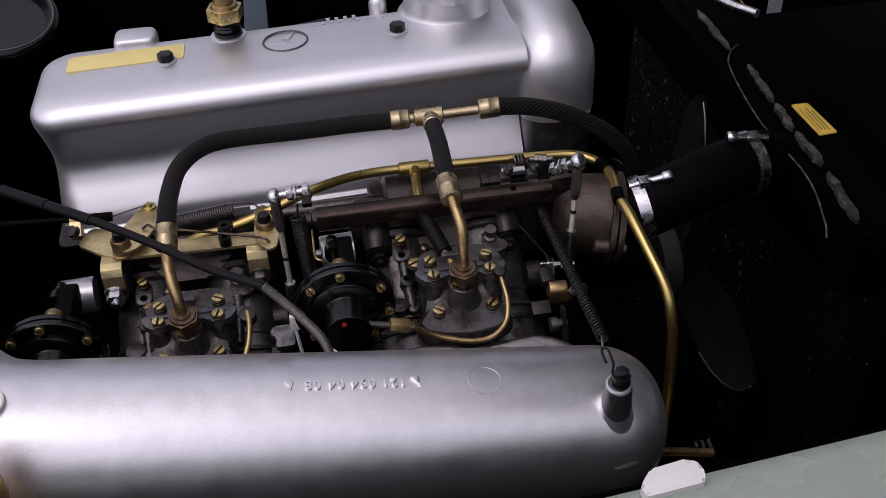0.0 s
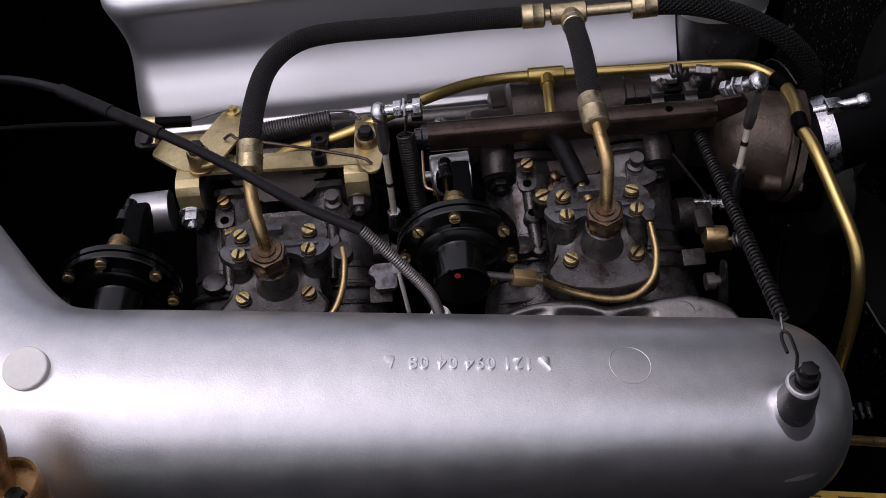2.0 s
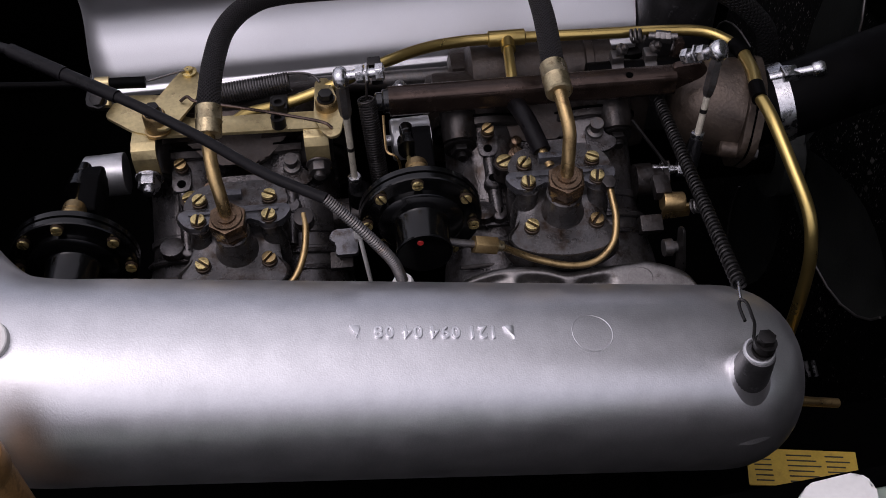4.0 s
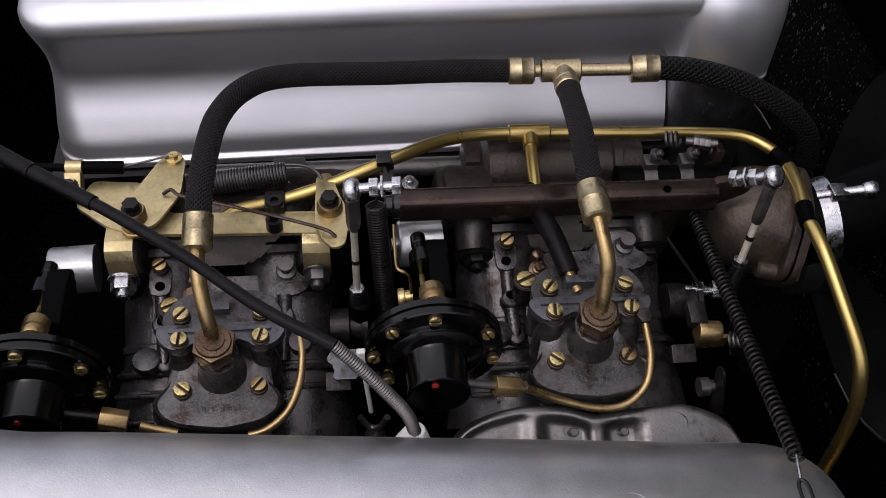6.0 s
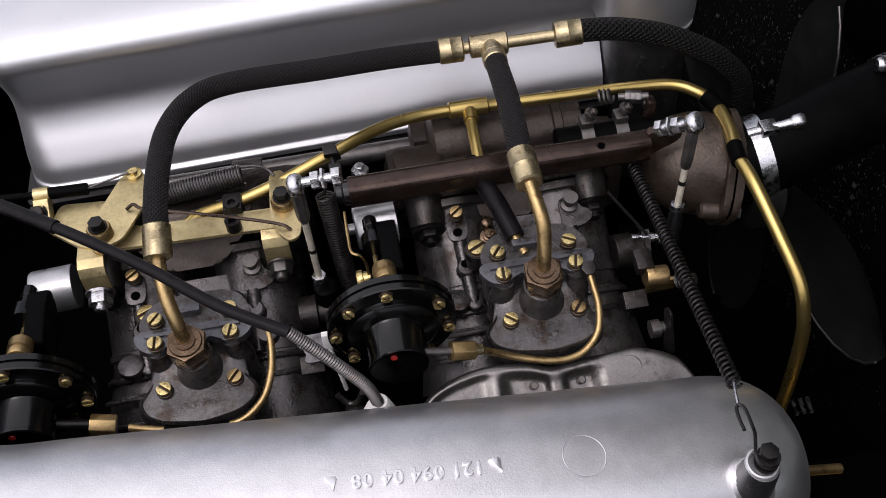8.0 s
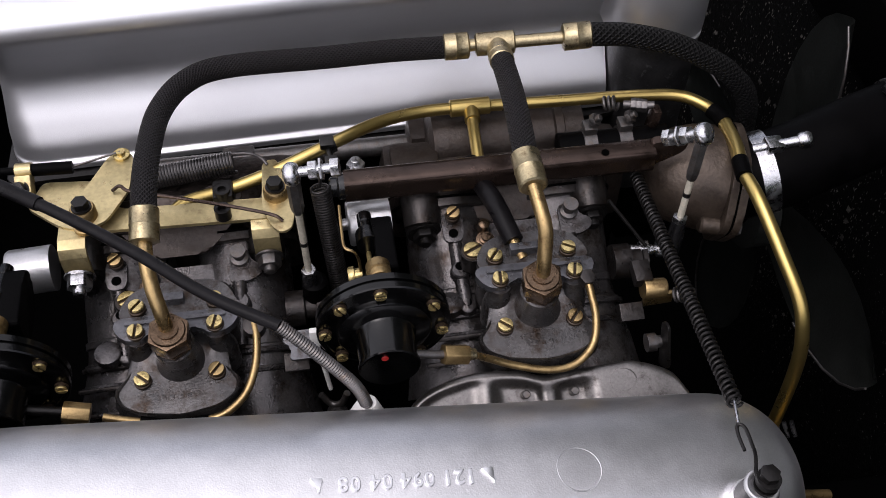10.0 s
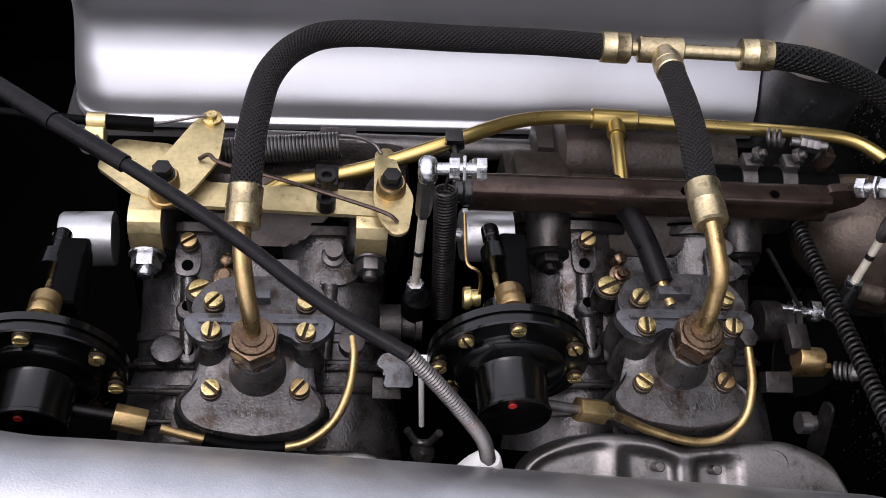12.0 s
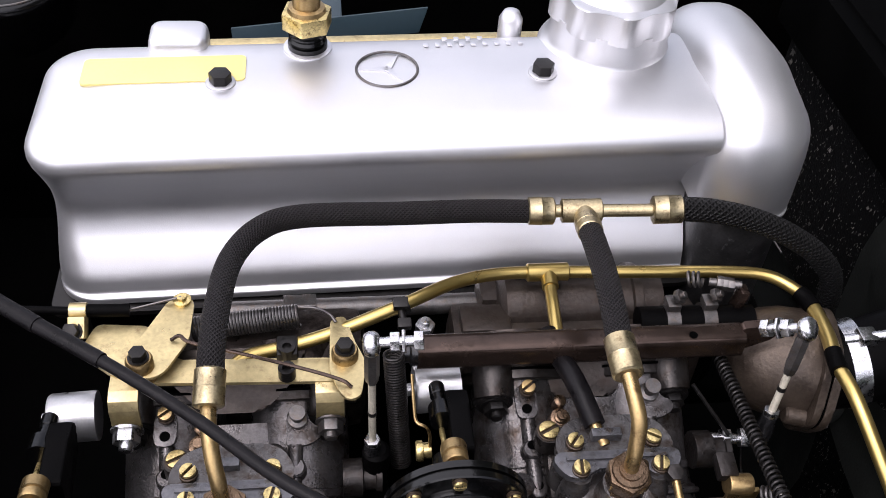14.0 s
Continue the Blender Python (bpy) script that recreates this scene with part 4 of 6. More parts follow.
    turned(b, ear @ pose(0, 0.0045, 0.0025), [(0.0062, 0), (0.0062, 0.003), (0.0038, 0.004), (0.0038, 0.0095), (0.0050, 0.010), (0.0050, 0.0125)], 14)
    part("pump_stud", b, DULL_STEEL, c)
    b = bmesh.new()
    tube(b, [(0.1800, 0.668, 0.962), (0.1790, 0.652, 0.951), (0.1775, 0.632, 0.940)], 0.0046, 14)
    turned(b, aim((0.1795, 0.657, 0.949), n3), [(0.0070, 0), (0.0064, 0.0085), (0.0052, 0.0095)], 18)
    part("ribbed_post", b, CARB_BODY, c)
    # small brown fitting behind the lid
    b = bmesh.new()
    turned(b, aim((0.1228, 0.672, 0.955), (-0.02, -0.35, 1)), [(0.0070, 0), (0.0062, 0.010), (0.0042, 0.0105), (0.0042, 0.013), (0.0030, 0.0135), (0.0030, 0.0165)], 16)
    turned(b, aim((0.1232, 0.680, 0.962), (0.0, -0.3, 1)), [(0.0044, 0), (0.0038, 0.009), (0.0024, 0.010)], 14)
    part("brown_fitting", b, COPPER, c, "small brown stained fitting")
    for x, y, z in ((0.1655, 0.664, 0.962), (0.143, 0.676, 0.952)):
        b = bmesh.new()
        turned(b, aim((x, y, z - 0.012), (0.1, -0.3, 1)), [(0.0085, 0), (0.0080, 0.012), (0.0060, 0.013)], 18)
        part("cast_boss", b, CARB, c)
    # throttle shaft ends
    b = bmesh.new()
    turned(b, aim((0.216, 0.655, 0.942), (1, 0, 0)), [(0.012, -0.008), (0.012, 0.004), (0.008, 0.005), (0.008, 0.012), (0.0095, 0.0125), (0.0095, 0.016)], 20)
    part("shaft_boss", b, CARB, c)
    for p, sx, sy in (((0.212, 0.620, 0.930), 0.016, 0.012), ((0.218, 0.590, 0.885), 0.012, 0.008)):
        b = bmesh.new()
        box(b, aim(p, (0, -0.5, 0.86)), sx, sy, 0.010, 0.001)
        part("side_lug", b, CARB, c)
    # small cast ledges and the lever disc on the side of the barrel
    b = bmesh.new()
    turned(b, aim((0.094, 0.634, 0.944), n1), [(0.0085, -0.004), (0.0085, 0.0022), (0.0078, 0.0026)], 22)
    part("cast_disc", b, CARB_BODY, c)
    for k, y in enumerate((0.618, 0.606)):
        b = bmesh.new()
        box(b, aim((0.100, y, 0.929 - 0.011 * k), (0, -0.6, 0.8)), 0.052, 0.003, 0.006, 0.0012)
        part("cast_ledge", b, CARB, c)
    # lobed adaptor plate towards the air box: rolled edge, dished lobe, two bolt pockets with a rib between
    plate = aim((0.1417, 0.5622, 0.9480), (0, -0.5, 0.866), (1, 0, 0))
    edge = spline([Vector((x, y, 0)) for x, y in ((-0.088, -0.014), (-0.0805, -0.0005), (-0.0646, 0.008), (-0.0424, 0.0122), (-0.0175, 0.0108), (0.0, 0.0058), (0.0193, 0.0070), (0.0453, 0.0082), (0.0592, 0.0074), (0.0787, -0.0009), (0.088, -0.014))], 9)

    def ease(a, b_, v):
        v = max(0.0, min(1.0, (v - a) / (b_ - a)))
        return v * v * (3 - 2 * v)

    rows = []
    for p in edge:
        window = ease(-0.036, -0.027, p.x) * (1 - ease(0.022, 0.031, p.x)) * (1 - 0.8 * (1 - ease(0.0035, 0.0075, abs(p.x - 0.0015))))
        lobe = ease(-0.084, -0.074, p.x) * (1 - ease(-0.046, -0.036, p.x))
        row = [plate @ Vector((p.x, p.y, -0.022))]
        for k in range(26):
            d = 0.046 * (k / 25) ** 1.6
            roll = 0.0050 * (1 - math.sqrt(max(0.0, 1 - (1 - min(1.0, d / 0.0050)) ** 2)))
            row.append(plate @ Vector((p.x, p.y - d, -0.0005 - roll - 0.0060 * window * ease(0.0045, 0.0110, d) - 0.0032 * lobe * ease(0.0030, 0.0085, d))))
        rows.append(row)
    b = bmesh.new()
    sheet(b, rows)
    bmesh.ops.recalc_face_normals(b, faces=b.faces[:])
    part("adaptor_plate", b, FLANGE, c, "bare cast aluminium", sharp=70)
    b = bmesh.new()
    tube(b, [plate @ Vector((0.0475 + 0.0085 * math.cos(a), -0.0030 + 0.0070 * math.sin(a), -0.0008)) for a in (math.tau * k / 32 for k in range(33))], 0.0005, 6, False)
    part("cast_ring", b, FLANGE, c)
    for x, y in ((-0.0136, -0.0045), (0.0165, -0.0060)):
        b = bmesh.new()
        prism(b, plate @ pose(x, y, -0.0115), ngon(6, 0.0046), 0.0042, 0.0004)
        turned(b, plate @ pose(x, y, -0.0074), [(0.0026, 0), (0.0026, 0.0095), (0.0020, 0.0100)], 12)
        part("adaptor_bolt", b, DULL_STEEL, c)
    # fine cast marks that cannot be read
    for k in range(4):
        b = bmesh.new()
        box(b, apron @ pose(-0.0075 + 0.0050 * k, -0.0055, -0.0016), 0.0030, 0.0040, 0.0008, 0.0002)
        part("cast_mark", b, COVER_GREY, c)
    return c


SCREW = screw_mesh("slotted_screw_mesh", 0.0047, 0.0046, BRASS)
COVER_SCREW = screw_mesh("cover_screw_mesh", 0.0047, 0.0046, BRASS_OLD)
PLUG_SCREW = screw_mesh("plug_screw_mesh", 0.0062, 0.003, BRASS)
TAB_SCREW = screw_mesh("tab_screw_mesh", 0.0044, 0.0065, BRASS_OLD)
FLANGE_NUT = hex_mesh("flange_nut_mesh", 0.0078, 0.005, BLACK_BOLT, 0.0095, 0.005)
STEEL_NUT = hex_mesh("steel_nut_mesh", 0.0066, 0.006, STEEL, 0.0, 0.004)
LEG_NUT = hex_mesh("leg_nut_mesh", 0.0082, 0.0075, STEEL, 0.0098, 0.006)
LEG_NUT_DARK = hex_mesh("dark_leg_nut_mesh", 0.0078, 0.007, DULL_STEEL, 0.0092, 0.005)
DARK_NUT = hex_mesh("dark_nut_mesh", 0.0048, 0.004, DULL_STEEL, 0.0, 0.003)
CAN_SCREW = screw_mesh("canister_screw_mesh", 0.0036, 0.0032, BRASS)
PIVOT_BOLT = hex_mesh("pivot_bolt_mesh", 0.0052, 0.0048, BLACK_BOLT, 0.0062)
STRAP_SCREW = hex_mesh("strap_screw_mesh", 0.0045, 0.0045, BLACK_BOLT, 0.0052)
CARB_STEP = Vector((-0.2205, 0.0005, -0.0110))
carb = carburettor()
copy_thing(carb, Matrix.Translation(carb.location + CARB_STEP))


def canister():
    """The front diaphragm canister, in its place."""
    c = thing("diaphragm_canister", (0.047, 0.585, 0.945), "glossy black diaphragm canister with brass screws round its rim", "vacuum canister", "diaphragm canisters")
    out = Vector((0, -1, -0.03))
    m = aim((0.047, 0.606, 0.986), out)
    b = bmesh.new()
    turned(b, m, [(0.030, 0.0025), (0.0388, 0.0035), (0.0398, 0.0042), (0.0398, 0.0082), (0.0384, 0.0086), (0.0384, 0.0098), (0.0398, 0.0102), (0.0398, 0.0137), (0.0391, 0.0145), (0.0365, 0.0146), (0.0358, 0.0140), (0.028, 0.0142)], 56)
    part("rim", b, BLACK_PAINT, c)
    b = bmesh.new()
    turned(b, m, [(0.004, -0.026), (0.010, -0.022), (0.013, 0.003), (0.0285, 0.0135), (0.0278, 0.0172), (0.0262, 0.0186), (0.0205, 0.0192), (0.0183, 0.0198), (0.0175, 0.0212), (0.0172, 0.0395), (0.0180, 0.0402), (0.0180, 0.0420), (0.0172, 0.0426), (0.0155, 0.0420)], 44)
    part("can", b, BLACK_PAINT, c)
    for k in range(8):
        a = radians(92 + 43 * k)
        p = m @ Vector((0.0348 * math.cos(a), 0.0348 * math.sin(a), 0.0145))
        place("rim_screw", CAN_SCREW, c, aim(p, out, (math.cos(k * 2.1), 0, math.sin(k * 2.1))))
    b = bmesh.new()
    turned(b, m @ pose(-0.0025, 0.0100, 0.0418), [(0.0022, 0), (0.0020, 0.0006)], 14)
    part("paint_dot", b, RED, c, "red paint dot")
    # black valve on a brass neck behind the rim
    axle = aim((0.0475, 0.606, 1.0075), (0.0, 1, -0.22), (1, 0, 0))
    b = bmesh.new()
    turned(b, axle, [(0.0040, -0.006), (0.0040, 0.004), (0.0066, 0.0045), (0.0072, 0.0055), (0.0072, 0.0095), (0.0062, 0.0100), (0.0062, 0.0110), (0.0074, 0.0116), (0.0074, 0.0185), (0.0058, 0.0190)], 24)
    part("brass_fitting", b, BRASS_OLD, c)
    b = bmesh.new()
    side = [(0.017, 0.0070), (0.050, 0.0085), (0.060, 0.0060), (0.061, -0.004), (0.050, -0.016), (0.022, -0.018), (0.017, -0.010)]
    prism(b, Matrix(((0, 0, 1, 0.0475), (1, 0, 0, 0.606), (0, 1, 0, 0.996), (0, 0, 0, 1))), rounded(side, 0.003, 3), 0.0125, 0.0016)
    upright = part("valve_body", b, RUBBER, c)
    b = bmesh.new()
    turned(b, axle @ pose(-0.0035, 0, 0.040), [(0.0072, 0), (0.0072, 0.012), (0.0040, 0.0125), (0.0040, 0.022), (0.0048, 0.0225), (0.0048, 0.031), (0.0038, 0.032)], 20)
    part("knob", b, BLACK_PAINT, upright)
    b = bmesh.new()
    tube(b, [axle @ Vector((-0.0036, 0.0045, 0.018)), axle @ Vector((-0.0038, 0.0060, 0.041))], 0.0016, 10)
    part("brass_pin", b, BRASS, upright, "thin brass pin")
    b = bmesh.new()
    turned(b, aim((0.0625, 0.700, 0.961), (-1, -0.05, 0.0)), [(0.0155, 0), (0.0155, 0.027), (0.0145, 0.0285), (0.004, 0.029), (0.004, 0.033)], 28)
    part("end_cylinder", b, SATIN, c, "satin bright metal end cylinder")
    return c


can = canister()
copy_thing(can, Matrix.Translation(can.location + Vector((-0.2235, -0.001, -0.012))))

# ---- intake manifold and water outlet ----
DARK_FLANGE_NUT = hex_mesh("flange_bolt_mesh", 0.0058, 0.004, DULL_STEEL)
mani = thing("intake_manifold", (0.06, 0.75, 0.88), "brown-stained cast aluminium intake manifold", "intake manifold")
bm = bmesh.new()
box(bm, pose(0.150, 0.748, 0.905), 0.176, 0.046, 0.062, 0.012)
part("plenum", bm, WEB, mani)
bm = bmesh.new()
box(bm, pose(0.112, 0.779, 0.905), 0.055, 0.030, 0.066, 0.008)
part("upper_step", bm, WEB, mani)
bm = bmesh.new()
turned(bm, aim((0.098, 0.770, 0.956), (1, 0, -0.01)), [(0.012, -0.002), (0.022, 0), (0.0265, 0.003), (0.0275, 0.090), (0.0300, 0.091), (0.0300, 0.097), (0.0275, 0.098), (0.0275, 0.112), (0.020, 0.114)], 36)
part("round_chamber", bm, WEB, mani)
bm = bmesh.new()
box(bm, pose(0.0860, 0.748, 0.963), 0.034, 0.024, 0.009, 0.0025)
part("cast_pad", bm, WEB, mani)
bm = bmesh.new()
box(bm, pose(-0.06, 0.735, 0.905), 0.13, 0.052, 0.072, 0.012)
part("plenum", bm, MANIFOLD, mani)
for x in (0.104, 0.182, -0.1165, -0.0385):
    bm = bmesh.new()
    turned(bm, aim((x, 0.742, 0.958), (0, -0.85, -0.53)), [(0.032, 0), (0.033, 0.016), (0.039, 0.018), (0.039, 0.028)], 32)
    part("runner", bm, MANIFOLD, mani)
for x, dy in ((0.143, 0.0), (-0.0775, 0.0)):
    bm = bmesh.new()
    prism(bm, aim((x, 0.706 + dy, 0.962), (0, -0.62, 0.78), (1, 0, 0)), rounded([(-0.046, 0.024), (-0.040, 0.006), (-0.018, -0.016), (0.018, -0.016), (0.040, 0.006), (0.046, 0.024)], 0.006, 3), 0.010, 0.002)
    part("web", bm, WEB, mani, "brown-grey cast web between the runners")
for x, dz in ((0.104, 0.0), (0.182, 0.0), (-0.1165, -0.011), (-0.0385, -0.011)):
    axis = aim((x, 0.7175, 0.9489 + dz), (0, -0.85, -0.53))
    bm = bmesh.new()
    turned(bm, axis @ pose(0, 0, 0.0005), [(0.0385, 0), (0.0385, 0.0015)], 36)
    part("gasket", bm, BLACK_BODY, mani)
    bm = bmesh.new()
    turned(bm, axis @ pose(0, 0, 0.002), [(0.0372, 0), (0.0372, 0.0050), (0.0362, 0.006)], 36)
    part("carburettor_flange", bm, CARB, mani)
bm = bmesh.new()
tube(bm, [(-0.10, 0.776, 0.955), (0.088, 0.779, 0.953)], 0.0072, 18)
part("balance_tube", bm, DULL_STEEL, mani)
for x in (-0.048, 0.088):
    bm = bmesh.new()
    prism(bm, aim((x, 0.7775, 0.954), (1, 0, 0)), ngon(6, 0.0105), 0.010 if x > 0 else 0.022, 0.0007)
    part("tube_nut", bm, DULL_STEEL, mani)

water = thing("water_outlet", (0.285, 0.70, 0.90), "rough grey cast thermostat housing with a bolted flange", "thermostat housing")
bm = bmesh.new()
turned(bm, aim((0.248, 0.7195, 0.961), (1, -0.24, -0.09)), [(0.018, 0), (0.027, 0.006), (0.033, 0.016), (0.0365, 0.028), (0.0375, 0.040), (0.0385, 0.050)], 40)
part("housing", bm, HOUSING, water, sharp=50)
fl = aim((0.2955, 0.7065, 0.9560), (1, -0.22, -0.10), (0, -1, 0))
eye_shape = rounded([(-0.052, 0.0), (-0.026, -0.037), (0.026, -0.037), (0.050, 0.0), (0.026, 0.037), (-0.026, 0.037)], 0.013, 5)
for lift, thick, mat, name in ((0.0, 0.0052, HOUSING, "flange"), (0.0052, 0.0016, BLACK_BODY, "gasket"), (0.0068, 0.0056, HOUSING, "flange")):
    bm = bmesh.new()
    prism(bm, fl @ pose(0, 0, lift), eye_shape if name == "flange" else [(x * 0.985, y * 0.985) for x, y in eye_shape], thick, 0.0010 if name == "flange" else 0)
    part(name, bm, mat, water)
for x, y in ((0.036, 0.008),):
    bm = bmesh.new()
    turned(bm, fl @ pose(x, y, -0.013), [(0.0050, 0), (0.0066, 0.0015), (0.0072, 0.013)], 18)
    boss = part("bolt_boss", bm, HOUSING, water)
    place("flange_nut", DARK_FLANGE_NUT, boss, fl @ pose(x, y, 0.0122))
bm = bmesh.new()
turned(bm, fl @ pose(0, 0, 0.0122), [(0.033, 0), (0.028, 0.004), (0.024, 0.008), (0.024, 0.016)], 32)
part("neck", bm, HOUSING, water)
hose = thing("radiator_hose", (0.38, 0.70, 0.93), "thick black rubber radiator hose with two clamps", "radiator hose")
RH = [(0.306, 0.704, 0.957), (0.335, 0.702, 0.966), (0.39, 0.712, 0.979), (0.437, 0.725, 0.983), (0.466, 0.735, 0.974), (0.492, 0.745, 0.955)]
bm = bmesh.new()
tube(bm, spline(RH, 7), 0.0285, 28)
part("hose", bm, RUBBER, hose)


def clamp(at, axis, lever):
    b = bmesh.new()
    m = aim(at, axis)
    turned(b, m, [(0.0287, -0.0055), (0.0300, -0.0055), (0.0300, 0.0055), (0.0287, 0.0055)], 40)
    band = part("clamp_band", b, STEEL, hose, "bright steel clamp band")
    b = bmesh.new()
    p = Vector(at) + Vector((0, -0.004, 0.0305))
    tube(b, [p + Vector(lever) * -0.014, p + Vector(lever) * 0.016], 0.0034, 12)
    box(b, aim(p - Vector((0, 0, 0.004)), (0, 0, 1)), 0.012, 0.012, 0.008, 0.0015)
    turned(b, aim(p + Vector(lever) * 0.016, lever), [(0.0045, 0), (0.0055, 0.002), (0.0055, 0.007), (0.004, 0.009)], 12)
    part("clamp_screw", b, STEEL, band)


clamp((0.3265, 0.7025, 0.9635), (1, -0.03, 0.25), Vector((0.93, -0.12, 0.25)).normalized())
clamp((0.4345, 0.7243, 0.9828), (1, 0.25, 0.05), Vector((-0.9, 0.05, 0.1)).normalized())

# ---- fan and radiator ----
fan = thing("cooling_fan", (0.40, 0.80, 0.85), "dark painted metal cooling fan with broad blades", "cooling fan")
HUB = Vector((0.42, 0.83, 0.79))
bm = bmesh.new()
turned(bm, aim(HUB - Vector((0.02, 0, 0)), (1, 0, 0)), [(0.045, 0), (0.045, 0.02), (0.03, 0.03)], 28)
part("hub", bm, FAN_PLASTIC, fan)
bm = bmesh.new()
tube(bm, [(0.28, 0.83, 0.79), (0.41, 0.83, 0.79)], 0.022, 20)
tube(bm, [(0.29, 0.83, 0.79), (0.29, 0.85, 0.90)], 0.02, 12)
part("shaft", bm, BLACK_BODY, fan)
for ang in (6, 83, 186, 263):
    bm = bmesh.new()
    a = radians(ang)
    out = Vector((0, -math.cos(a), math.sin(a)))
    across = Vector((0, math.sin(a), math.cos(a)))
    rows = []
    for r, w in ((0.035, 0.026), (0.075, 0.038), (0.115, 0.046), (0.145, 0.046), (0.172, 0.041), (0.196, 0.031), (0.213, 0.018), (0.222, 0.006)):
        rows.append([HUB + out * r + across * (w * s) + Vector((0.10 * w * s + 0.006 * (1 - s * s), 0, 0)) for s in (-1, -0.5, 0, 0.5, 1)])
    sheet(bm, rows)
    bmesh.ops.solidify(bm, geom=bm.faces[:], thickness=0.0022)
    blade = part("blade", bm, FAN_PLASTIC, fan)
    # light caught by the blade's edge, added as a thin bright strip
    bm = bmesh.new()
    tube(bm, [row[0] - Vector((0.0012, 0, 0)) for row in rows[2:]], 0.0011, 8)
    part("worn_edge", bm, DULL_STEEL, blade, "lit blade edge, put in as a bright strip")
rad = thing("radiator", (0.51, 0.88, 0.4), "black painted radiator with a dusty core", "radiator")
bm = bmesh.new()
box(bm, pose(0.515, 0.90, 0.38), 0.045, 0.60, 0.55, 0.003)
part("core", bm, CORE, rad, "radiator core with bright specks")
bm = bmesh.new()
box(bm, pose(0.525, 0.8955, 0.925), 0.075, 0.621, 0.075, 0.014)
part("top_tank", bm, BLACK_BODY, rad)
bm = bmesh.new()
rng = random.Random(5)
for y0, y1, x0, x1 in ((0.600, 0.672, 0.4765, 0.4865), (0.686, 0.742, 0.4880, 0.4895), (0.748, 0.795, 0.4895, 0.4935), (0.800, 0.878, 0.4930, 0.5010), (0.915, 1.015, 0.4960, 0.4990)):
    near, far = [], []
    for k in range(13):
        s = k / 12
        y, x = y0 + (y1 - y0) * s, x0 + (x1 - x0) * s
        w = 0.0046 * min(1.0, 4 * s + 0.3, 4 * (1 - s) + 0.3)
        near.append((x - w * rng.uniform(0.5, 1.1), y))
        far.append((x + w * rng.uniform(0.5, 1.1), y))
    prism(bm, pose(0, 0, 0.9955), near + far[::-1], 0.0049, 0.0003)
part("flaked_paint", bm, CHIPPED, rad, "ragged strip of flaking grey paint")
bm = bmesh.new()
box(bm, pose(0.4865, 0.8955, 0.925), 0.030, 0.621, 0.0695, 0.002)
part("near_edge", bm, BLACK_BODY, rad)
bm = bmesh.new()
prism(bm, pose(0.5150, 0.758, 1.0002), rounded([(-0.0095, 0.029), (0.0075, 0.029), (0.0100, -0.028), (-0.0085, -0.029)][::-1], 0.002), 0.0012, 0.0003)
lab = part("yellow_label", bm, LABEL_YELLOW, rad, "yellow printed label")
for k in range(4):
    bm = bmesh.new()
    x = 0.5090 + 0.0034 * k
    prism(bm, pose(0, 0, 1.0012), [(x, 0.736), (x + 0.0009, 0.736), (x + 0.0009, 0.778 - 0.005 * (k % 2)), (x, 0.778 - 0.005 * (k % 2))], 0.0004)
    part("print_bar", bm, INK, lab)
bm = bmesh.new()
tube(bm, spline([(0.516, 1.085, 1.004), (0.525, 1.05, 1.004), (0.539, 1.012, 1.004), (0.557, 0.983, 1.004)], 6), 0.0055, 14)
solid("chrome_trim", bm, STEEL, "short curved chrome trim lying on the radiator top", "trim strip")
bm = bmesh.new()
tube(bm, spline([(0.509, 0.924, 0.9995), (0.492, 0.905, 1.0), (0.4805, 0.874, 0.998), (0.469, 0.778, 0.995), (0.469, 0.676, 0.995), (0.456, 0.615, 0.992), (0.452, 0.60, 0.985)], 6), 0.0009, 8)
solid("thin_wire", bm, CHIPPED, "thin grey wire drooping over the radiator edge", "wire")

# dry leaf scraps and dust flakes caught on the core
bm = bmesh.new()
rng = random.Random(11)
for k in range(2400):
    y = rng.uniform(0.74, 1.19)
    z = rng.uniform(0.55, 0.925)
    big = rng.random() < 0.02
    h, w = (rng.uniform(0.004, 0.008), rng.uniform(0.003, 0.006)) if big else (rng.uniform(0.0010, 0.0042), rng.uniform(0.0005, 0.0014))
    lean = rng.uniform(-0.5, 0.2)
    c0 = Vector((0.4918, y, z))
    u, v = Vector((0, math.sin(lean), math.cos(lean))), Vector((-0.25, math.cos(lean), -math.sin(lean)))
    bm.faces.new([bm.verts.new(c0 + u * (h * a) + v * (w * b) * rng.uniform(0.5, 1.1) + Vector((-0.0008 * abs(b), 0, 0))) for a, b in ((-0.5, -0.5), (-0.4, 0.5), (0.5, 0.4), (0.4, -0.6))])
bmesh.ops.solidify(bm, geom=bm.faces[:], thickness=0.0006)
solid("dry_debris", bm, DEBRIS, "pale dry leaf scraps caught on the radiator core", "debris", kind="stuff")

# ---- linkage bracket on the rear carburettor ----
brk = thing("linkage_bracket", (-0.09, 0.70, 0.985), "yellow-passivated steel linkage bracket with two levers", "bracket")
bm = bmesh.new()
shape = [(-0.168, 0.714), (-0.160, 0.736), (-0.128, 0.733), (-0.110, 0.705), (-0.020, 0.702), (0.004, 0.700), (0.002, 0.683), (-0.129, 0.688), (-0.146, 0.695)]
prism(bm, pose(0, 0, 0.989), rounded(shape, 0.004), 0.0025, 0.0006)
part("plate", bm, ZINC_YELLOW, brk)
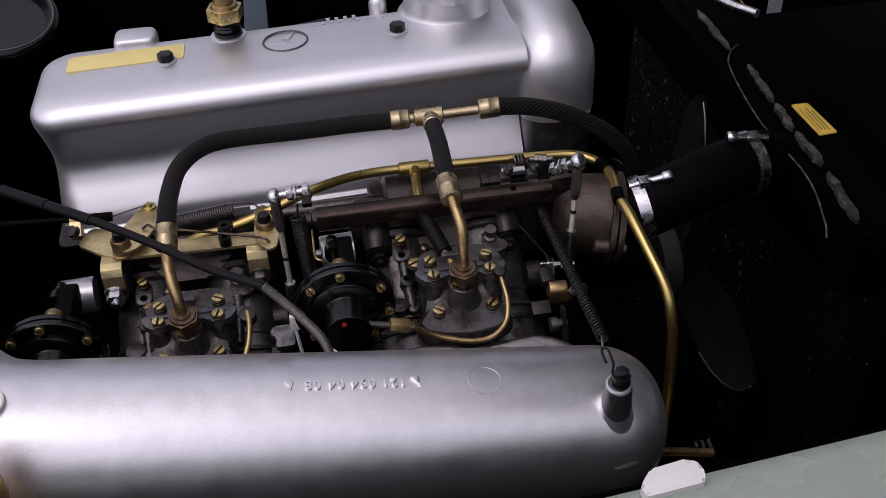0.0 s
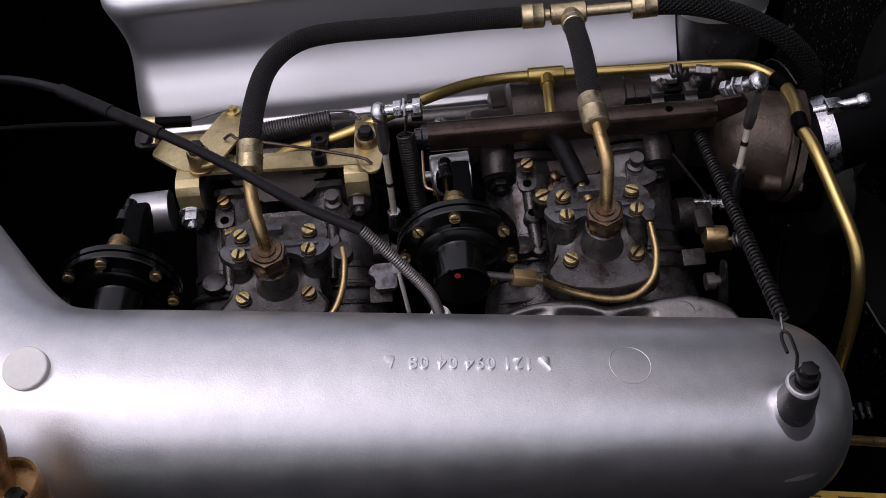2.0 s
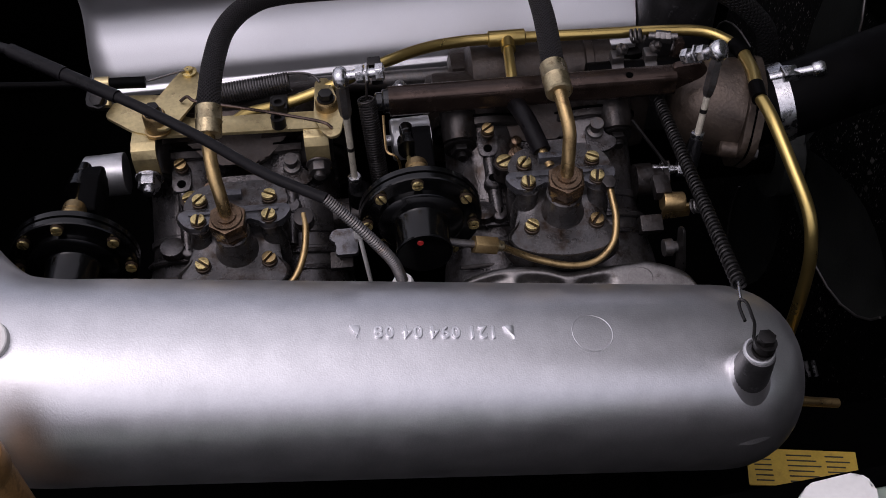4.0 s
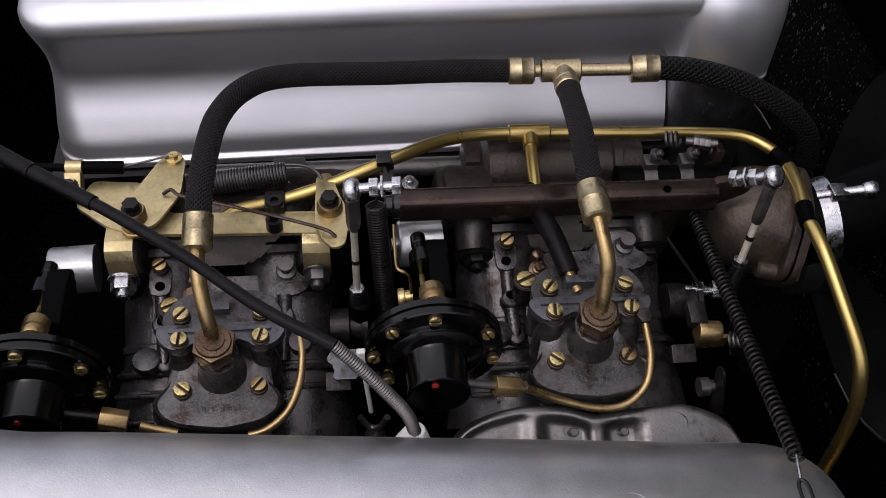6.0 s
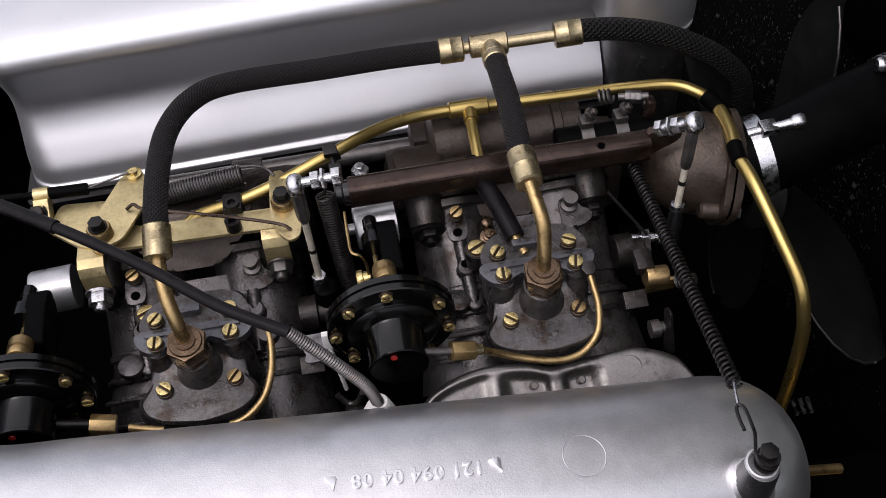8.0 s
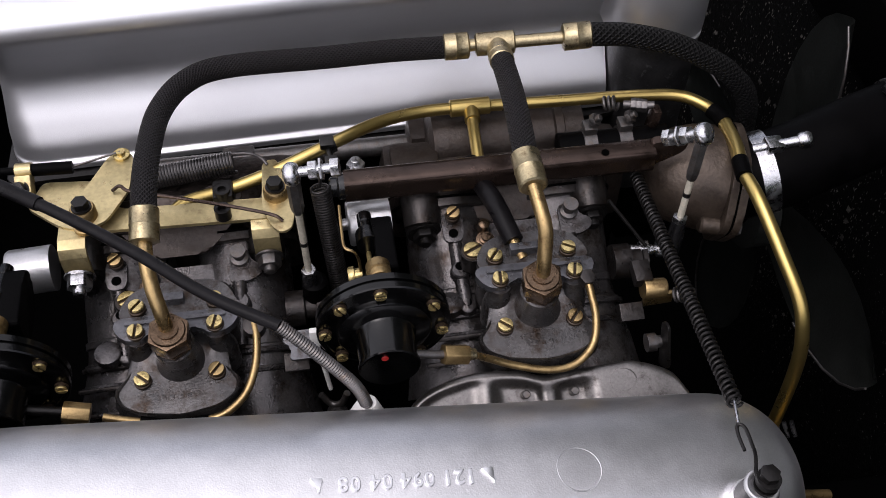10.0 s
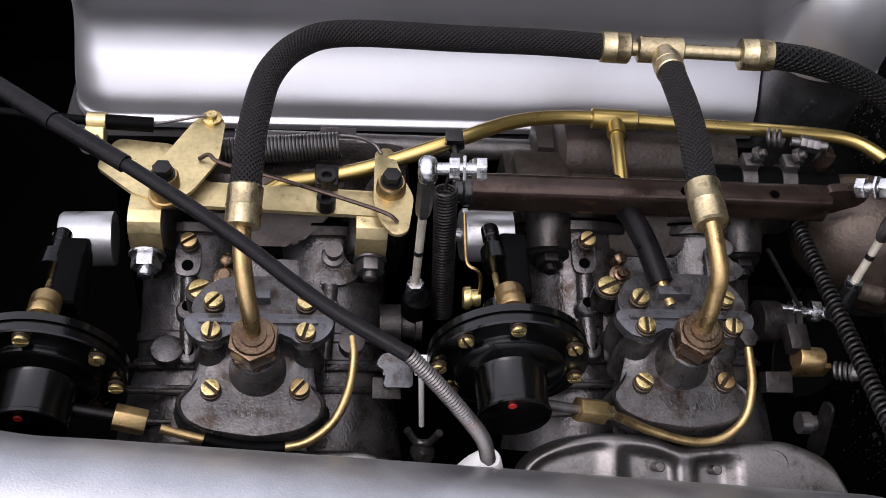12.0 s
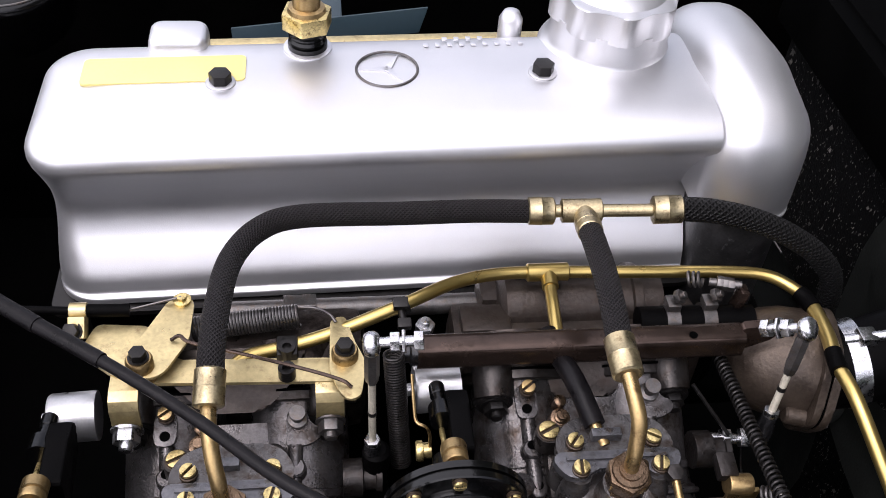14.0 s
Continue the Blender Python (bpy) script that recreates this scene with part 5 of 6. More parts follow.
for x0, x1 in ((-0.147, -0.130), (-0.0275, -0.0105)):
    bm = bmesh.new()
    prof = [(0.700, 0.9905), (0.684, 0.9905), (0.678, 0.988), (0.675, 0.982), (0.6745, 0.960), (0.677, 0.960), (0.6775, 0.981), (0.680, 0.986), (0.685, 0.988), (0.700, 0.988)]
    prism(bm, Matrix(((0, 0, 1, x0), (1, 0, 0, 0), (0, 1, 0, 0), (0, 0, 0, 1))), prof, x1 - x0, 0.0003)
    part("leg", bm, ZINC_YELLOW, brk)
    nut = place("leg_nut", LEG_NUT if x0 < -0.1 else LEG_NUT_DARK, brk, aim(((x0 + x1) / 2, 0.674, 0.966), (0, -0.95, -0.25)), "bright steel nut")
bm = bmesh.new()
prism(bm, pose(0, 0, 0.9975), rounded([(-0.134, 0.692), (-0.133, 0.712), (-0.117, 0.746), (-0.109, 0.752), (-0.101, 0.746), (-0.102, 0.714), (-0.115, 0.688), (-0.125, 0.684)], 0.005), 0.0022, 0.0005)
part("lever", bm, ZINC_YELLOW, brk)
bm = bmesh.new()
prism(bm, pose(0, 0, 0.9985), rounded([(-0.019, 0.684), (-0.0175, 0.725), (-0.0085, 0.728), (-0.003, 0.706), (0.003, 0.690), (-0.001, 0.665), (-0.008, 0.662), (-0.013, 0.667)], 0.005), 0.0022, 0.0005)
part("lever", bm, ZINC_YELLOW, brk)
for x, y in ((-0.1285, 0.694), (-0.0095, 0.6945)):
    bm = bmesh.new()
    turned(bm, pose(x, y, 0.991), [(0.0092, 0), (0.0092, 0.0022), (0.0082, 0.0026), (0.0080, 0.0150), (0.0070, 0.0165)], 24)
    pivot = part("pivot", bm, BRASS_OLD, brk)
    place("pivot_bolt", PIVOT_BOLT, pivot, pose(x, y, 1.0074), "blackened hexagon bolt")
bm = bmesh.new()
tube(bm, spline([(-0.1125, 0.7125, 1.001), (-0.107, 0.713, 1.004), (-0.100, 0.708, 1.003), (-0.07, 0.698, 1.003), (-0.03, 0.683, 1.003), (-0.012, 0.674, 1.004), (-0.0065, 0.671, 1.001)], 6), 0.0012, 8)
part("link_wire", bm, RUST_BAR, brk)
bm = bmesh.new()
turned(bm, pose(-0.1085, 0.7455, 0.9995), [(0.0056, 0), (0.0056, 0.002), (0.0030, 0.0024), (0.0030, 0.0045)], 18)
part("stud", bm, BRASS, brk)
bm = bmesh.new()
coil(bm, (-0.104, 0.737, 0.983), (-0.037, 0.7385, 0.990), 0.0070, 0.0010, 33)
tube(bm, spline([(-0.037, 0.7385, 0.998), (-0.026, 0.735, 1.000), (-0.018, 0.728, 1.002), (-0.014, 0.722, 1.001)], 5), 0.0010, 8)
part("return_spring", bm, SPRING_STEEL, brk)
bm = bmesh.new()
for y in (0.7055, 0.689):
    turned(bm, pose(-0.044, y, 0.9915), [(0.0052, 0), (0.0052, 0.008), (0.0028, 0.008), (0.0028, 0.0045)], 18)
box(bm, pose(-0.044, 0.709, 0.979), 0.013, 0.016, 0.018, 0.002)
part("pipe_clip", bm, BLACK_BOLT, brk, "black pipe clip with socket screws")

# ---- cables ----
cab = thing("bowden_cable", (-0.12, 0.66, 1.0), "black sheathed throttle cable ending in a grey coil sheath", "cable")
bm = bmesh.new()
tube(bm, spline([(-0.48, 0.95, 0.93), (-0.36, 0.83, 0.995), (-0.262, 0.748, 1.043), (-0.205, 0.700, 1.062), (-0.167, 0.671, 1.061), (-0.128, 0.645, 1.058), (-0.085, 0.613, 1.054), (-0.045, 0.578, 1.052), (-0.0085, 0.5535, 1.050)], 7), 0.0034, 14)
for a, b_, r in (((-0.208, 0.7015, 1.062), (-0.170, 0.6735, 1.061), 0.0048), ((-0.172, 0.675, 1.061), (-0.135, 0.650, 1.0585), 0.0043)):
    tube(bm, [a, b_], r, 14)
part("sheath", bm, CABLE, cab)
bm = bmesh.new()
pts = spline([(-0.0095, 0.554, 1.0505), (0.004, 0.548, 1.037), (0.017, 0.543, 1.021), (0.027, 0.540, 1.005), (0.0325, 0.538, 0.985)], 26)
tube(bm, pts, 0.0035, 12, True, [0.0037 if k % 2 else 0.0031 for k in range(len(pts))])
part("coil_sheath", bm, DULL_STEEL, cab, "grey coiled metal sheath")
bm = bmesh.new()
turned(bm, aim((0.030, 0.541, 0.955), (0.05, -0.05, 1)), [(0.015, 0), (0.011, 0.018), (0.006, 0.034), (0.0048, 0.036)], 24)
part("end_boot", bm, WHITE, cab, "white plastic end boot")

# ---- return springs and rods ----
spr = thing("air_box_spring", (0.225, 0.59, 0.98), "long black coil spring hooked to the air box bolt", "coil spring")
bm = bmesh.new()
coil(bm, (0.2315, 0.698, 0.9790), (0.2262, 0.5010, 1.0040), 0.0037, 0.0010, 56)
part("coil", bm, BLACK_BOLT, spr)
bm = bmesh.new()
tube(bm, spline([(0.2255, 0.502, 1.006), (0.2230, 0.494, 1.0085), (0.2210, 0.486, 1.0100)], 5), 0.0010, 8)
part("eye", bm, STEEL, spr)
bm = bmesh.new()
tube(bm, spline([(0.2185, 0.470, 1.0105), (0.2188, 0.479, 1.0095), (0.2200, 0.4845, 1.009), (0.2220, 0.4855, 1.0095), (0.2237, 0.482, 1.010), (0.2232, 0.472, 1.011), (0.2222, 0.466, 1.0125), (0.2195, 0.4590, 1.0140), (0.2180, 0.4545, 1.0140), (0.2192, 0.4485, 1.0140), (0.2225, 0.4462, 1.0140), (0.2268, 0.4480, 1.0140)], 7), 0.0010, 8)
part("wire_hook", bm, BLACK_BOLT, spr)
spr2 = thing("throttle_spring", (0.019, 0.68, 0.92), "dark coil return spring beside the throttle rod", "coil spring")
bm = bmesh.new()
coil(bm, (0.0185, 0.685, 1.013), (0.0250, 0.668, 0.925), 0.0058, 0.00080, 44)
tube(bm, [(0.0185, 0.687, 1.011), (0.0200, 0.689, 1.024)], 0.001, 8)
part("coil", bm, DARK_SPRING, spr2)


def throttle_rod(top, foot, stud):
    """A steel rod with a ball joint at its head, and the stud that the head turns on."""
    top, foot, stud = Vector(top), Vector(foot), Vector(stud)
    r = thing("throttle_rod", foot, "bright steel throttle rod with a ball joint head", "throttle linkage", "throttle rods")
    b = bmesh.new()
    turned(b, aim(top - Vector((0, 0, 0.001)), stud - top), [(0.0012, -0.0048), (0.0040, -0.0046), (0.0060, -0.0036), (0.0072, -0.0014), (0.0072, 0.0014), (0.0060, 0.0036), (0.0040, 0.0046), (0.0012, 0.0048)], 24)
    part("ball_head", b, STEEL, r)
    d = (foot - top).normalized()
    b = bmesh.new()
    turned(b, aim(top + d * 0.004, d), [(0.0036, 0), (0.0043, 0.006), (0.0043, 0.024), (0.0036, 0.029), (0.0024, 0.031)], 6)
    part("socket", b, DULL_STEEL, r)
    b = bmesh.new()
    tube(b, [top + d * 0.03, foot], 0.0023, 12)
    shank = part("rod", b, GALVANISED, r)
    b = bmesh.new()
    mid = top.lerp(foot, 0.66)
    tube(b, [mid, mid + d * 0.003], 0.0026, 12)
    part("dark_band", b, BLACK_BOLT, shank, "dark band round the rod")
    b = bmesh.new()
    prism(b, aim(foot - d * 0.004, d), ngon(6, 0.0050), 0.004, 0.0005)
    part("foot_nut", b, STEEL, r)
    b = bmesh.new()
    turned(b, aim(foot, d), [(0.0046, 0), (0.0055, 0.01), (0.0055, 0.024)], 16)
    part("foot_socket", b, BLACK_SATIN, r)
    b = bmesh.new()
    tube(b, [top, stud], 0.003, 12)
    part("stud", b, STEEL, r)
    for k, s in enumerate((0.38, 0.62, 0.86)):
        place("stud_nut", STUD_NUT if k != 1 else WASHER, r, aim(top.lerp(stud, s), stud - top))
    return r


WASHER = hex_mesh("washer_mesh", 0.0070, 0.0016, STEEL)
STUD_NUT = hex_mesh("stud_nut_mesh", 0.0058, 0.005, STEEL)
throttle_rod((0.0035, 0.6575, 1.055), (0.0055, 0.659, 0.962), (0.030, 0.655, 1.0585))
throttle_rod((0.250, 0.6565, 1.0545), (0.244, 0.646, 0.988), (0.2340, 0.6705, 1.0395))

# clip and nuts at the end of the front throttle shaft
clip = thing("shaft_clip", (0.236, 0.625, 0.93), "yellow-passivated steel clip with a clamp screw on the throttle shaft", "clip")
bm = bmesh.new()
turned(bm, aim((0.2195, 0.6235, 0.9505), (1, 0, -0.12)), [(0.0064, 0), (0.0068, 0.0006), (0.0068, 0.0150), (0.0064, 0.0155), (0.0050, 0.0155), (0.0050, 0.004)], 28)
box(bm, aim((0.2305, 0.6215, 0.936), (-0.1, -0.2, 1)), 0.020, 0.003, 0.014, 0.0008)
part("band", bm, BRASS_OLD, clip)
bm = bmesh.new()
box(bm, aim((0.2205, 0.634, 0.950), (0, -0.2, 1)), 0.012, 0.016, 0.010, 0.002)
part("arm", bm, CARB, clip)
bm = bmesh.new()
coil(bm, (0.2375, 0.6135, 0.9535), (0.2455, 0.6085, 0.9585), 0.0042, 0.0011, 4)
turned(bm, aim((0.2450, 0.6088, 0.9582), (0.8, -0.4, 0.45)), [(0.0046, 0), (0.0046, 0.003), (0.0036, 0.0036)], 14)
part("clamp_screw", bm, DULL_STEEL, clip)
bm = bmesh.new()
tube(bm, [(0.222, 0.661, 0.947), (0.252, 0.657, 0.946)], 0.0028, 12)
part("pin", bm, STEEL, clip)
for x in (0.228, 0.240):
    place("pin_nut", STEEL_NUT, clip, aim((x, 0.6595, 0.9465), (1, -0.1, 0)))

# ---- right-hand side: wing, labels ----
bm = bmesh.new()
rows = []
for y, z in ((0.350, 0.86), (0.353, 0.98), (0.352, 1.010), (0.347, 1.0185), (0.335, 1.021), (0.29, 1.018), (0.20, 1.0), (0.08, 0.95), (-0.05, 0.86), (-0.16, 0.70), (-0.20, 0.45)):
    rows.append([(x, y + 0.003 + 0.085 * (x - 0.19), z + 0.006) for x in (-1.2, -0.6, -0.2, 0.0, 0.12, 0.20, 0.3, 0.5, 0.8, 1.3)])
sheet(bm, rows)
bmesh.ops.solidify(bm, geom=bm.faces[:], thickness=0.002)
solid("wing", bm, WING_PAINT, "pale green painted front wing of the car", "car wing", kind="structure", sharp=60)

# ---- unseen helpers that shape the light: a dark wall behind the viewer, the bonnet held open ----
bm = bmesh.new()
# added wall; its height sets how much low sky the metal reflects
box(bm, pose(0.0, -2.3, 0.0), 9.0, 0.2, 2.0, 0.01)
solid("wall_behind", bm, DARK_WALL, "unseen dark wall added behind the viewer to darken reflections", "wall", kind="structure")

# unseen bonnet, added to block light from the front side
bm = bmesh.new()
rows = []
for k in range(13):
    a = k / 12
    px, pz = 0.98 - 0.46 * a, 1.00 + 0.98 * a - 0.10 * math.sin(math.pi * a)
    rows.append([(px + 0.05 * (1 - ((y - 0.9) / 0.85) ** 2), y, pz + 0.07 * (1 - ((y - 0.9) / 0.85) ** 2)) for y in (0.05, 0.2, 0.4, 0.65, 0.9, 1.15, 1.4, 1.6, 1.75)])
sheet(bm, rows)
bmesh.ops.solidify(bm, geom=bm.faces[:], thickness=0.003)
solid("bonnet", bm, BONNET_SHADE, "unseen open bonnet, added to shade the engine from the front", "bonnet", kind="structure", sharp=60)

# ---- thin pipes of the carburettors ----
vp = thing("vacuum_pipe", (0.13, 0.58, 0.95), "thin brass vacuum pipe from the canister to the front carburettor", "vacuum pipe", "vacuum pipes")
bm = bmesh.new()
tube(bm, spline([(0.098, 0.571, 0.976), (0.108, 0.573, 0.967), (0.122, 0.571, 0.9605), (0.143, 0.567, 0.9565), (0.160, 0.5685, 0.957), (0.1725, 0.577, 0.9635), (0.1765, 0.590, 0.973), (0.1755, 0.602, 0.981), (0.1745, 0.612, 0.986)], 7), 0.0024, 12)
part("pipe", bm, BRASS_OLD, vp)
bm = bmesh.new()
prism(bm, aim((0.0785, 0.5695, 0.983), (1, 0.08, -0.32)), ngon(6, 0.0064, 0.5), 0.0155, 0.0007)
part("union_nut", bm, BRASS_OLD, vp)
bm = bmesh.new()
turned(bm, aim((0.0925, 0.571, 0.9785), (1, 0.08, -0.4)), [(0.0042, 0), (0.0042, 0.0025), (0.0036, 0.003), (0.0036, 0.0055)], 14)
part("olive", bm, NICKEL, vp)
bm = bmesh.new()
tube(bm, [(0.060, 0.569, 0.9885), (0.080, 0.5695, 0.9825)], 0.0026, 12)
part("stub_pipe", bm, DULL_STEEL, vp)
bm = bmesh.new()
prism(bm, aim((0.1745, 0.6125, 0.980), (0, -0.316, 0.949)), ngon(6, 0.0052), 0.010, 0.0008)
part("pipe_end", bm, CARB, vp)
vp = thing("vacuum_pipe", (-0.09, 0.58, 0.94), "thin brass vacuum pipe with a black sleeve to the rear carburettor", "vacuum pipe", "vacuum pipes")
bm = bmesh.new()
tube(bm, spline([(-0.121, 0.5745, 0.9545), (-0.112, 0.573, 0.952), (-0.0985, 0.571, 0.949)], 5), 0.0024, 12)
part("pipe", bm, BRASS_OLD, vp)
bm = bmesh.new()
tube(bm, spline([(-0.1005, 0.5713, 0.9494), (-0.089, 0.5692, 0.9475), (-0.075, 0.568, 0.9465), (-0.061, 0.568, 0.947)], 5), 0.0036, 12)
part("sleeve", bm, RUBBER, vp, "black rubber sleeve")
bm = bmesh.new()
tube(bm, spline([(-0.063, 0.568, 0.947), (-0.050, 0.570, 0.950), (-0.038, 0.577, 0.957), (-0.031, 0.589, 0.966), (-0.0285, 0.602, 0.975), (-0.0295, 0.613, 0.979)], 6), 0.0024, 12)
part("pipe", bm, BRASS_OLD, vp)
bm = bmesh.new()
prism(bm, aim((-0.1425, 0.5775, 0.9605), (1, -0.1, -0.25)), ngon(6, 0.0066, 0.5), 0.0155, 0.0007)
part("union_nut", bm, BRASS_OLD, vp)
bm = bmesh.new()
tube(bm, [(-0.163, 0.578, 0.967), (-0.142, 0.5775, 0.9605)], 0.0030, 12)
part("stub_pipe", bm, BLACK_BOLT, vp)
bm = bmesh.new()
turned(bm, aim((-0.0295, 0.6135, 0.970), (0, -0.316, 0.949)), [(0.0066, 0), (0.0066, 0.010), (0.0052, 0.0105)], 18)
part("pipe_end", bm, CARB, vp)

# ---- short rubber hose into the front carburettor ----
sh = thing("breather_hose", (0.13, 0.67, 0.98), "short black rubber hose on a brass stub", "rubber hose")
bm = bmesh.new()
tube(bm, spline([(0.1195, 0.716, 0.990), (0.1225, 0.697, 0.992), (0.1285, 0.672, 0.994), (0.1355, 0.6455, 0.9870)], 7), 0.0065, 18)
part("hose", bm, CABLE, sh)
bm = bmesh.new()
tube(bm, [(0.1348, 0.648, 0.9878), (0.1395, 0.6335, 0.9830)], 0.0036, 14)
part("stub", bm, BRASS_OLD, sh)

# ---- brass adjuster by the canister ----
adj = thing("brass_adjuster", (0.034, 0.645, 0.965), "small knurled brass adjuster with a bent wire arm", "adjuster")
bm = bmesh.new()
tube(bm, spline([(0.0290, 0.676, 1.004), (0.0288, 0.658, 0.999), (0.0295, 0.648, 0.9960), (0.0350, 0.6450, 0.994), (0.0375, 0.6445, 0.986), (0.038, 0.6445, 0.972)], 5), 0.0010, 8)
part("wire_arm", bm, BRASS_OLD, adj)
bm = bmesh.new()
turned(bm, aim((0.030, 0.645, 0.971), (1, 0, 0.05)), [(0.0055, 0), (0.0062, 0.001), (0.0062, 0.004), (0.0048, 0.0045), (0.0048, 0.009), (0.003, 0.0095)], 18)
part("knob", bm, BRASS, adj)

# ---- pipe band, cable to the lever ----
band = thing("pipe_band", (0.027, 0.729, 1.0), "black clip round the golden pipe", "clip")
bm = bmesh.new()
turned(bm, aim((0.0235, 0.7285, 1.0045), (0.9, 0.35, 0.1)), [(0.0058, 0), (0.0058, 0.0075)], 18)
part("ring", bm, BLACK_BOLT, band)
bm = bmesh.new()
box(bm, aim((0.026, 0.7275, 1.008), (0, -0.3, 1)), 0.0095, 0.0075, 0.006, 0.0012)
box(bm, aim((0.0275, 0.7145, 1.0035), (0, -0.3, 1)), 0.0085, 0.0065, 0.006, 0.0012)
tube(bm, [(0.0265, 0.725, 1.007), (0.0275, 0.715, 1.004)], 0.0022, 10)
part("clip_body", bm, BLACK_BOLT, band)
lc = thing("lever_cable", (-0.17, 0.738, 0.99), "thin black cable with a steel wire to the bracket lever", "cable")
bm = bmesh.new()
tube(bm, spline([(-0.42, 0.755, 0.99), (-0.28, 0.748, 1.0), (-0.203, 0.741, 1.0015), (-0.165, 0.739, 1.0005)], 6), 0.0026, 12)
part("sheath", bm, RUBBER, lc)
bm = bmesh.new()
tube(bm, [(-0.167, 0.7395, 1.0005), (-0.140, 0.7405, 0.9985)], 0.0042, 14)
part("sleeve", bm, RUBBER, lc)
bm = bmesh.new()
tube(bm, [(-0.141, 0.7405, 0.9985), (-0.1085, 0.7455, 1.0035)], 0.0008, 8)
part("wire", bm, DULL_STEEL, lc)
bm = bmesh.new()
turned(bm, aim((-0.1745, 0.7390, 1.001), (1, 0, 0)), [(0.0052, 0), (0.0052, 0.010), (0.0042, 0.010)], 18)
prism(bm, aim((-0.1695, 0.7345, 1.000), (0, -0.75, -0.6)), rounded([(-0.0052, -0.005), (0.0052, -0.005), (0.0052, 0.005), (-0.0052, 0.005)], 0.001), 0.013, 0.0004)
part("clip", bm, ZINC_YELLOW, lc, "yellow-passivated cable clip")
place("clip_bolt", PIVOT_BOLT, lc, aim((-0.1715, 0.7255, 0.997), (-0.2, -0.6, 0.8)), "blackened bolt")

# ---- coupling between manifold and water outlet ----
cp = thing("coupling_hose", (0.225, 0.735, 0.965), "dark rubber coupling with two steel bands", "coupling")
bm = bmesh.new()
tube(bm, [(0.185, 0.731, 0.978), (0.262, 0.728, 0.980)], 0.0118, 22)
part("rubber", bm, RUBBER, cp)
for x in (0.2065, 0.2315):
    bm = bmesh.new()
    turned(bm, aim((x - 0.0045, 0.7305, 0.979), (1, -0.04, 0.02)), [(0.0128, 0), (0.0128, 0.009), (0.0118, 0.009)], 28)
    bd = part("band", bm, DULL_STEEL, cp, "dull steel band")
    bm = bmesh.new()
    box(bm, pose(x, 0.734, 0.9908), 0.009, 0.011, 0.006, 0.001)
    part("lug", bm, DULL_STEEL, bd)
    place("band_nut", DARK_NUT, bd, aim((x + 0.002, 0.735, 0.9985), (0.6, -0.3, 0.7)))
lp = thing("linkage_clip", (0.238, 0.738, 1.0), "small steel linkage clip with washers", "clip")
bm = bmesh.new()
coil(bm, (0.2205, 0.752, 0.998), (0.229, 0.748, 1.001), 0.0046, 0.0012, 3)
part("spring_clip", bm, DULL_STEEL, lp)
for k in range(3):
    place("washer", DARK_NUT, lp, aim((0.2365 + 0.0035 * k, 0.742 - 0.001 * k, 1.004), (1, -0.3, 0.1)))
bm = bmesh.new()
tube(bm, [(0.232, 0.744, 1.003), (0.252, 0.738, 1.005)], 0.0028, 12)
part("pin", bm, DULL_STEEL, lp)
bm = bmesh.new()
box(bm, aim((0.251, 0.735, 0.985), (0.1, 0, 1)), 0.006, 0.010, 0.02, 0.0015)
part("arm", bm, RUST_BAR, lp)
place("manifold_nut", STEEL_NUT, mani, pose(0.044, 0.737, 0.9735))

# ---- small linkage between the carburettors ----
sl = thing("choke_linkage", (0.008, 0.60, 0.89), "small steel choke linkage with a pale rod", "throttle linkage")
bm = bmesh.new()
tube(bm, [(0.0055, 0.602, 0.972), (0.011, 0.600, 0.915)], 0.0015, 10)
part("rod", bm, WHITE, sl)
bm = bmesh.new()
box(bm, pose(0.0062, 0.602, 0.9635), 0.007, 0.004, 0.014, 0.0008)
part("rod_end", bm, WHITE, sl)
bm = bmesh.new()
tube(bm, spline([(0.004, 0.603, 0.905), (0.010, 0.600, 0.897), (0.017, 0.598, 0.900), (0.021, 0.597, 0.912)], 5), 0.0022, 10)
turned(bm, aim((0.013, 0.600, 0.888), (0.2, -0.8, 0.5)), [(0.0065, 0), (0.0065, 0.006), (0.0035, 0.0065), (0.0035, 0.011)], 16)
part("lever", bm, DULL_STEEL, sl)
bm = bmesh.new()
prism(bm, aim((-0.006, 0.622, 0.940), (0, -0.5, 0.86)), rounded([(-0.010, 0.0), (-0.006, 0.006), (0.010, 0.006), (0.010, -0.012), (-0.006, -0.012), (-0.004, -0.004)], 0.002), 0.010, 0.0008)
part("stop_lug", bm, CARB_LID, sl)
bm = bmesh.new()
turned(bm, aim((0.008, 0.660, 0.938), (0, 0, 1)), [(0.0085, 0), (0.0085, 0.014), (0.006, 0.016)], 18)
tube(bm, [(0.008, 0.660, 0.94), (0.012, 0.650, 0.90)], 0.006, 14)
part("rubber_boot", bm, RUBBER, sl)
sr = thing("shaft_lever", (0.22, 0.575, 0.93), "dull steel lever at the end of the front throttle shaft", "throttle linkage")
bm = bmesh.new()
prism(bm, aim((0.221, 0.58, 0.948), (1, 0.1, 0), (0, 0.3, 1)), rounded([(-0.020, -0.006), (0.016, -0.005), (0.018, 0.004), (-0.014, 0.008)], 0.004), 0.0018, 0.0004)
part("plate", bm, BLACK_BOLT, sr)
bm = bmesh.new()
turned(bm, aim((0.2115, 0.585, 0.945), (1, 0, 0)), [(0.006, 0), (0.006, 0.006), (0.004, 0.0065), (0.004, 0.014)], 16)
part("pin", bm, DULL_STEEL, sr)
bm = bmesh.new()
tube(bm, [(0.206, 0.676, 0.982), (0.231, 0.657, 0.953)], 0.0013, 8)
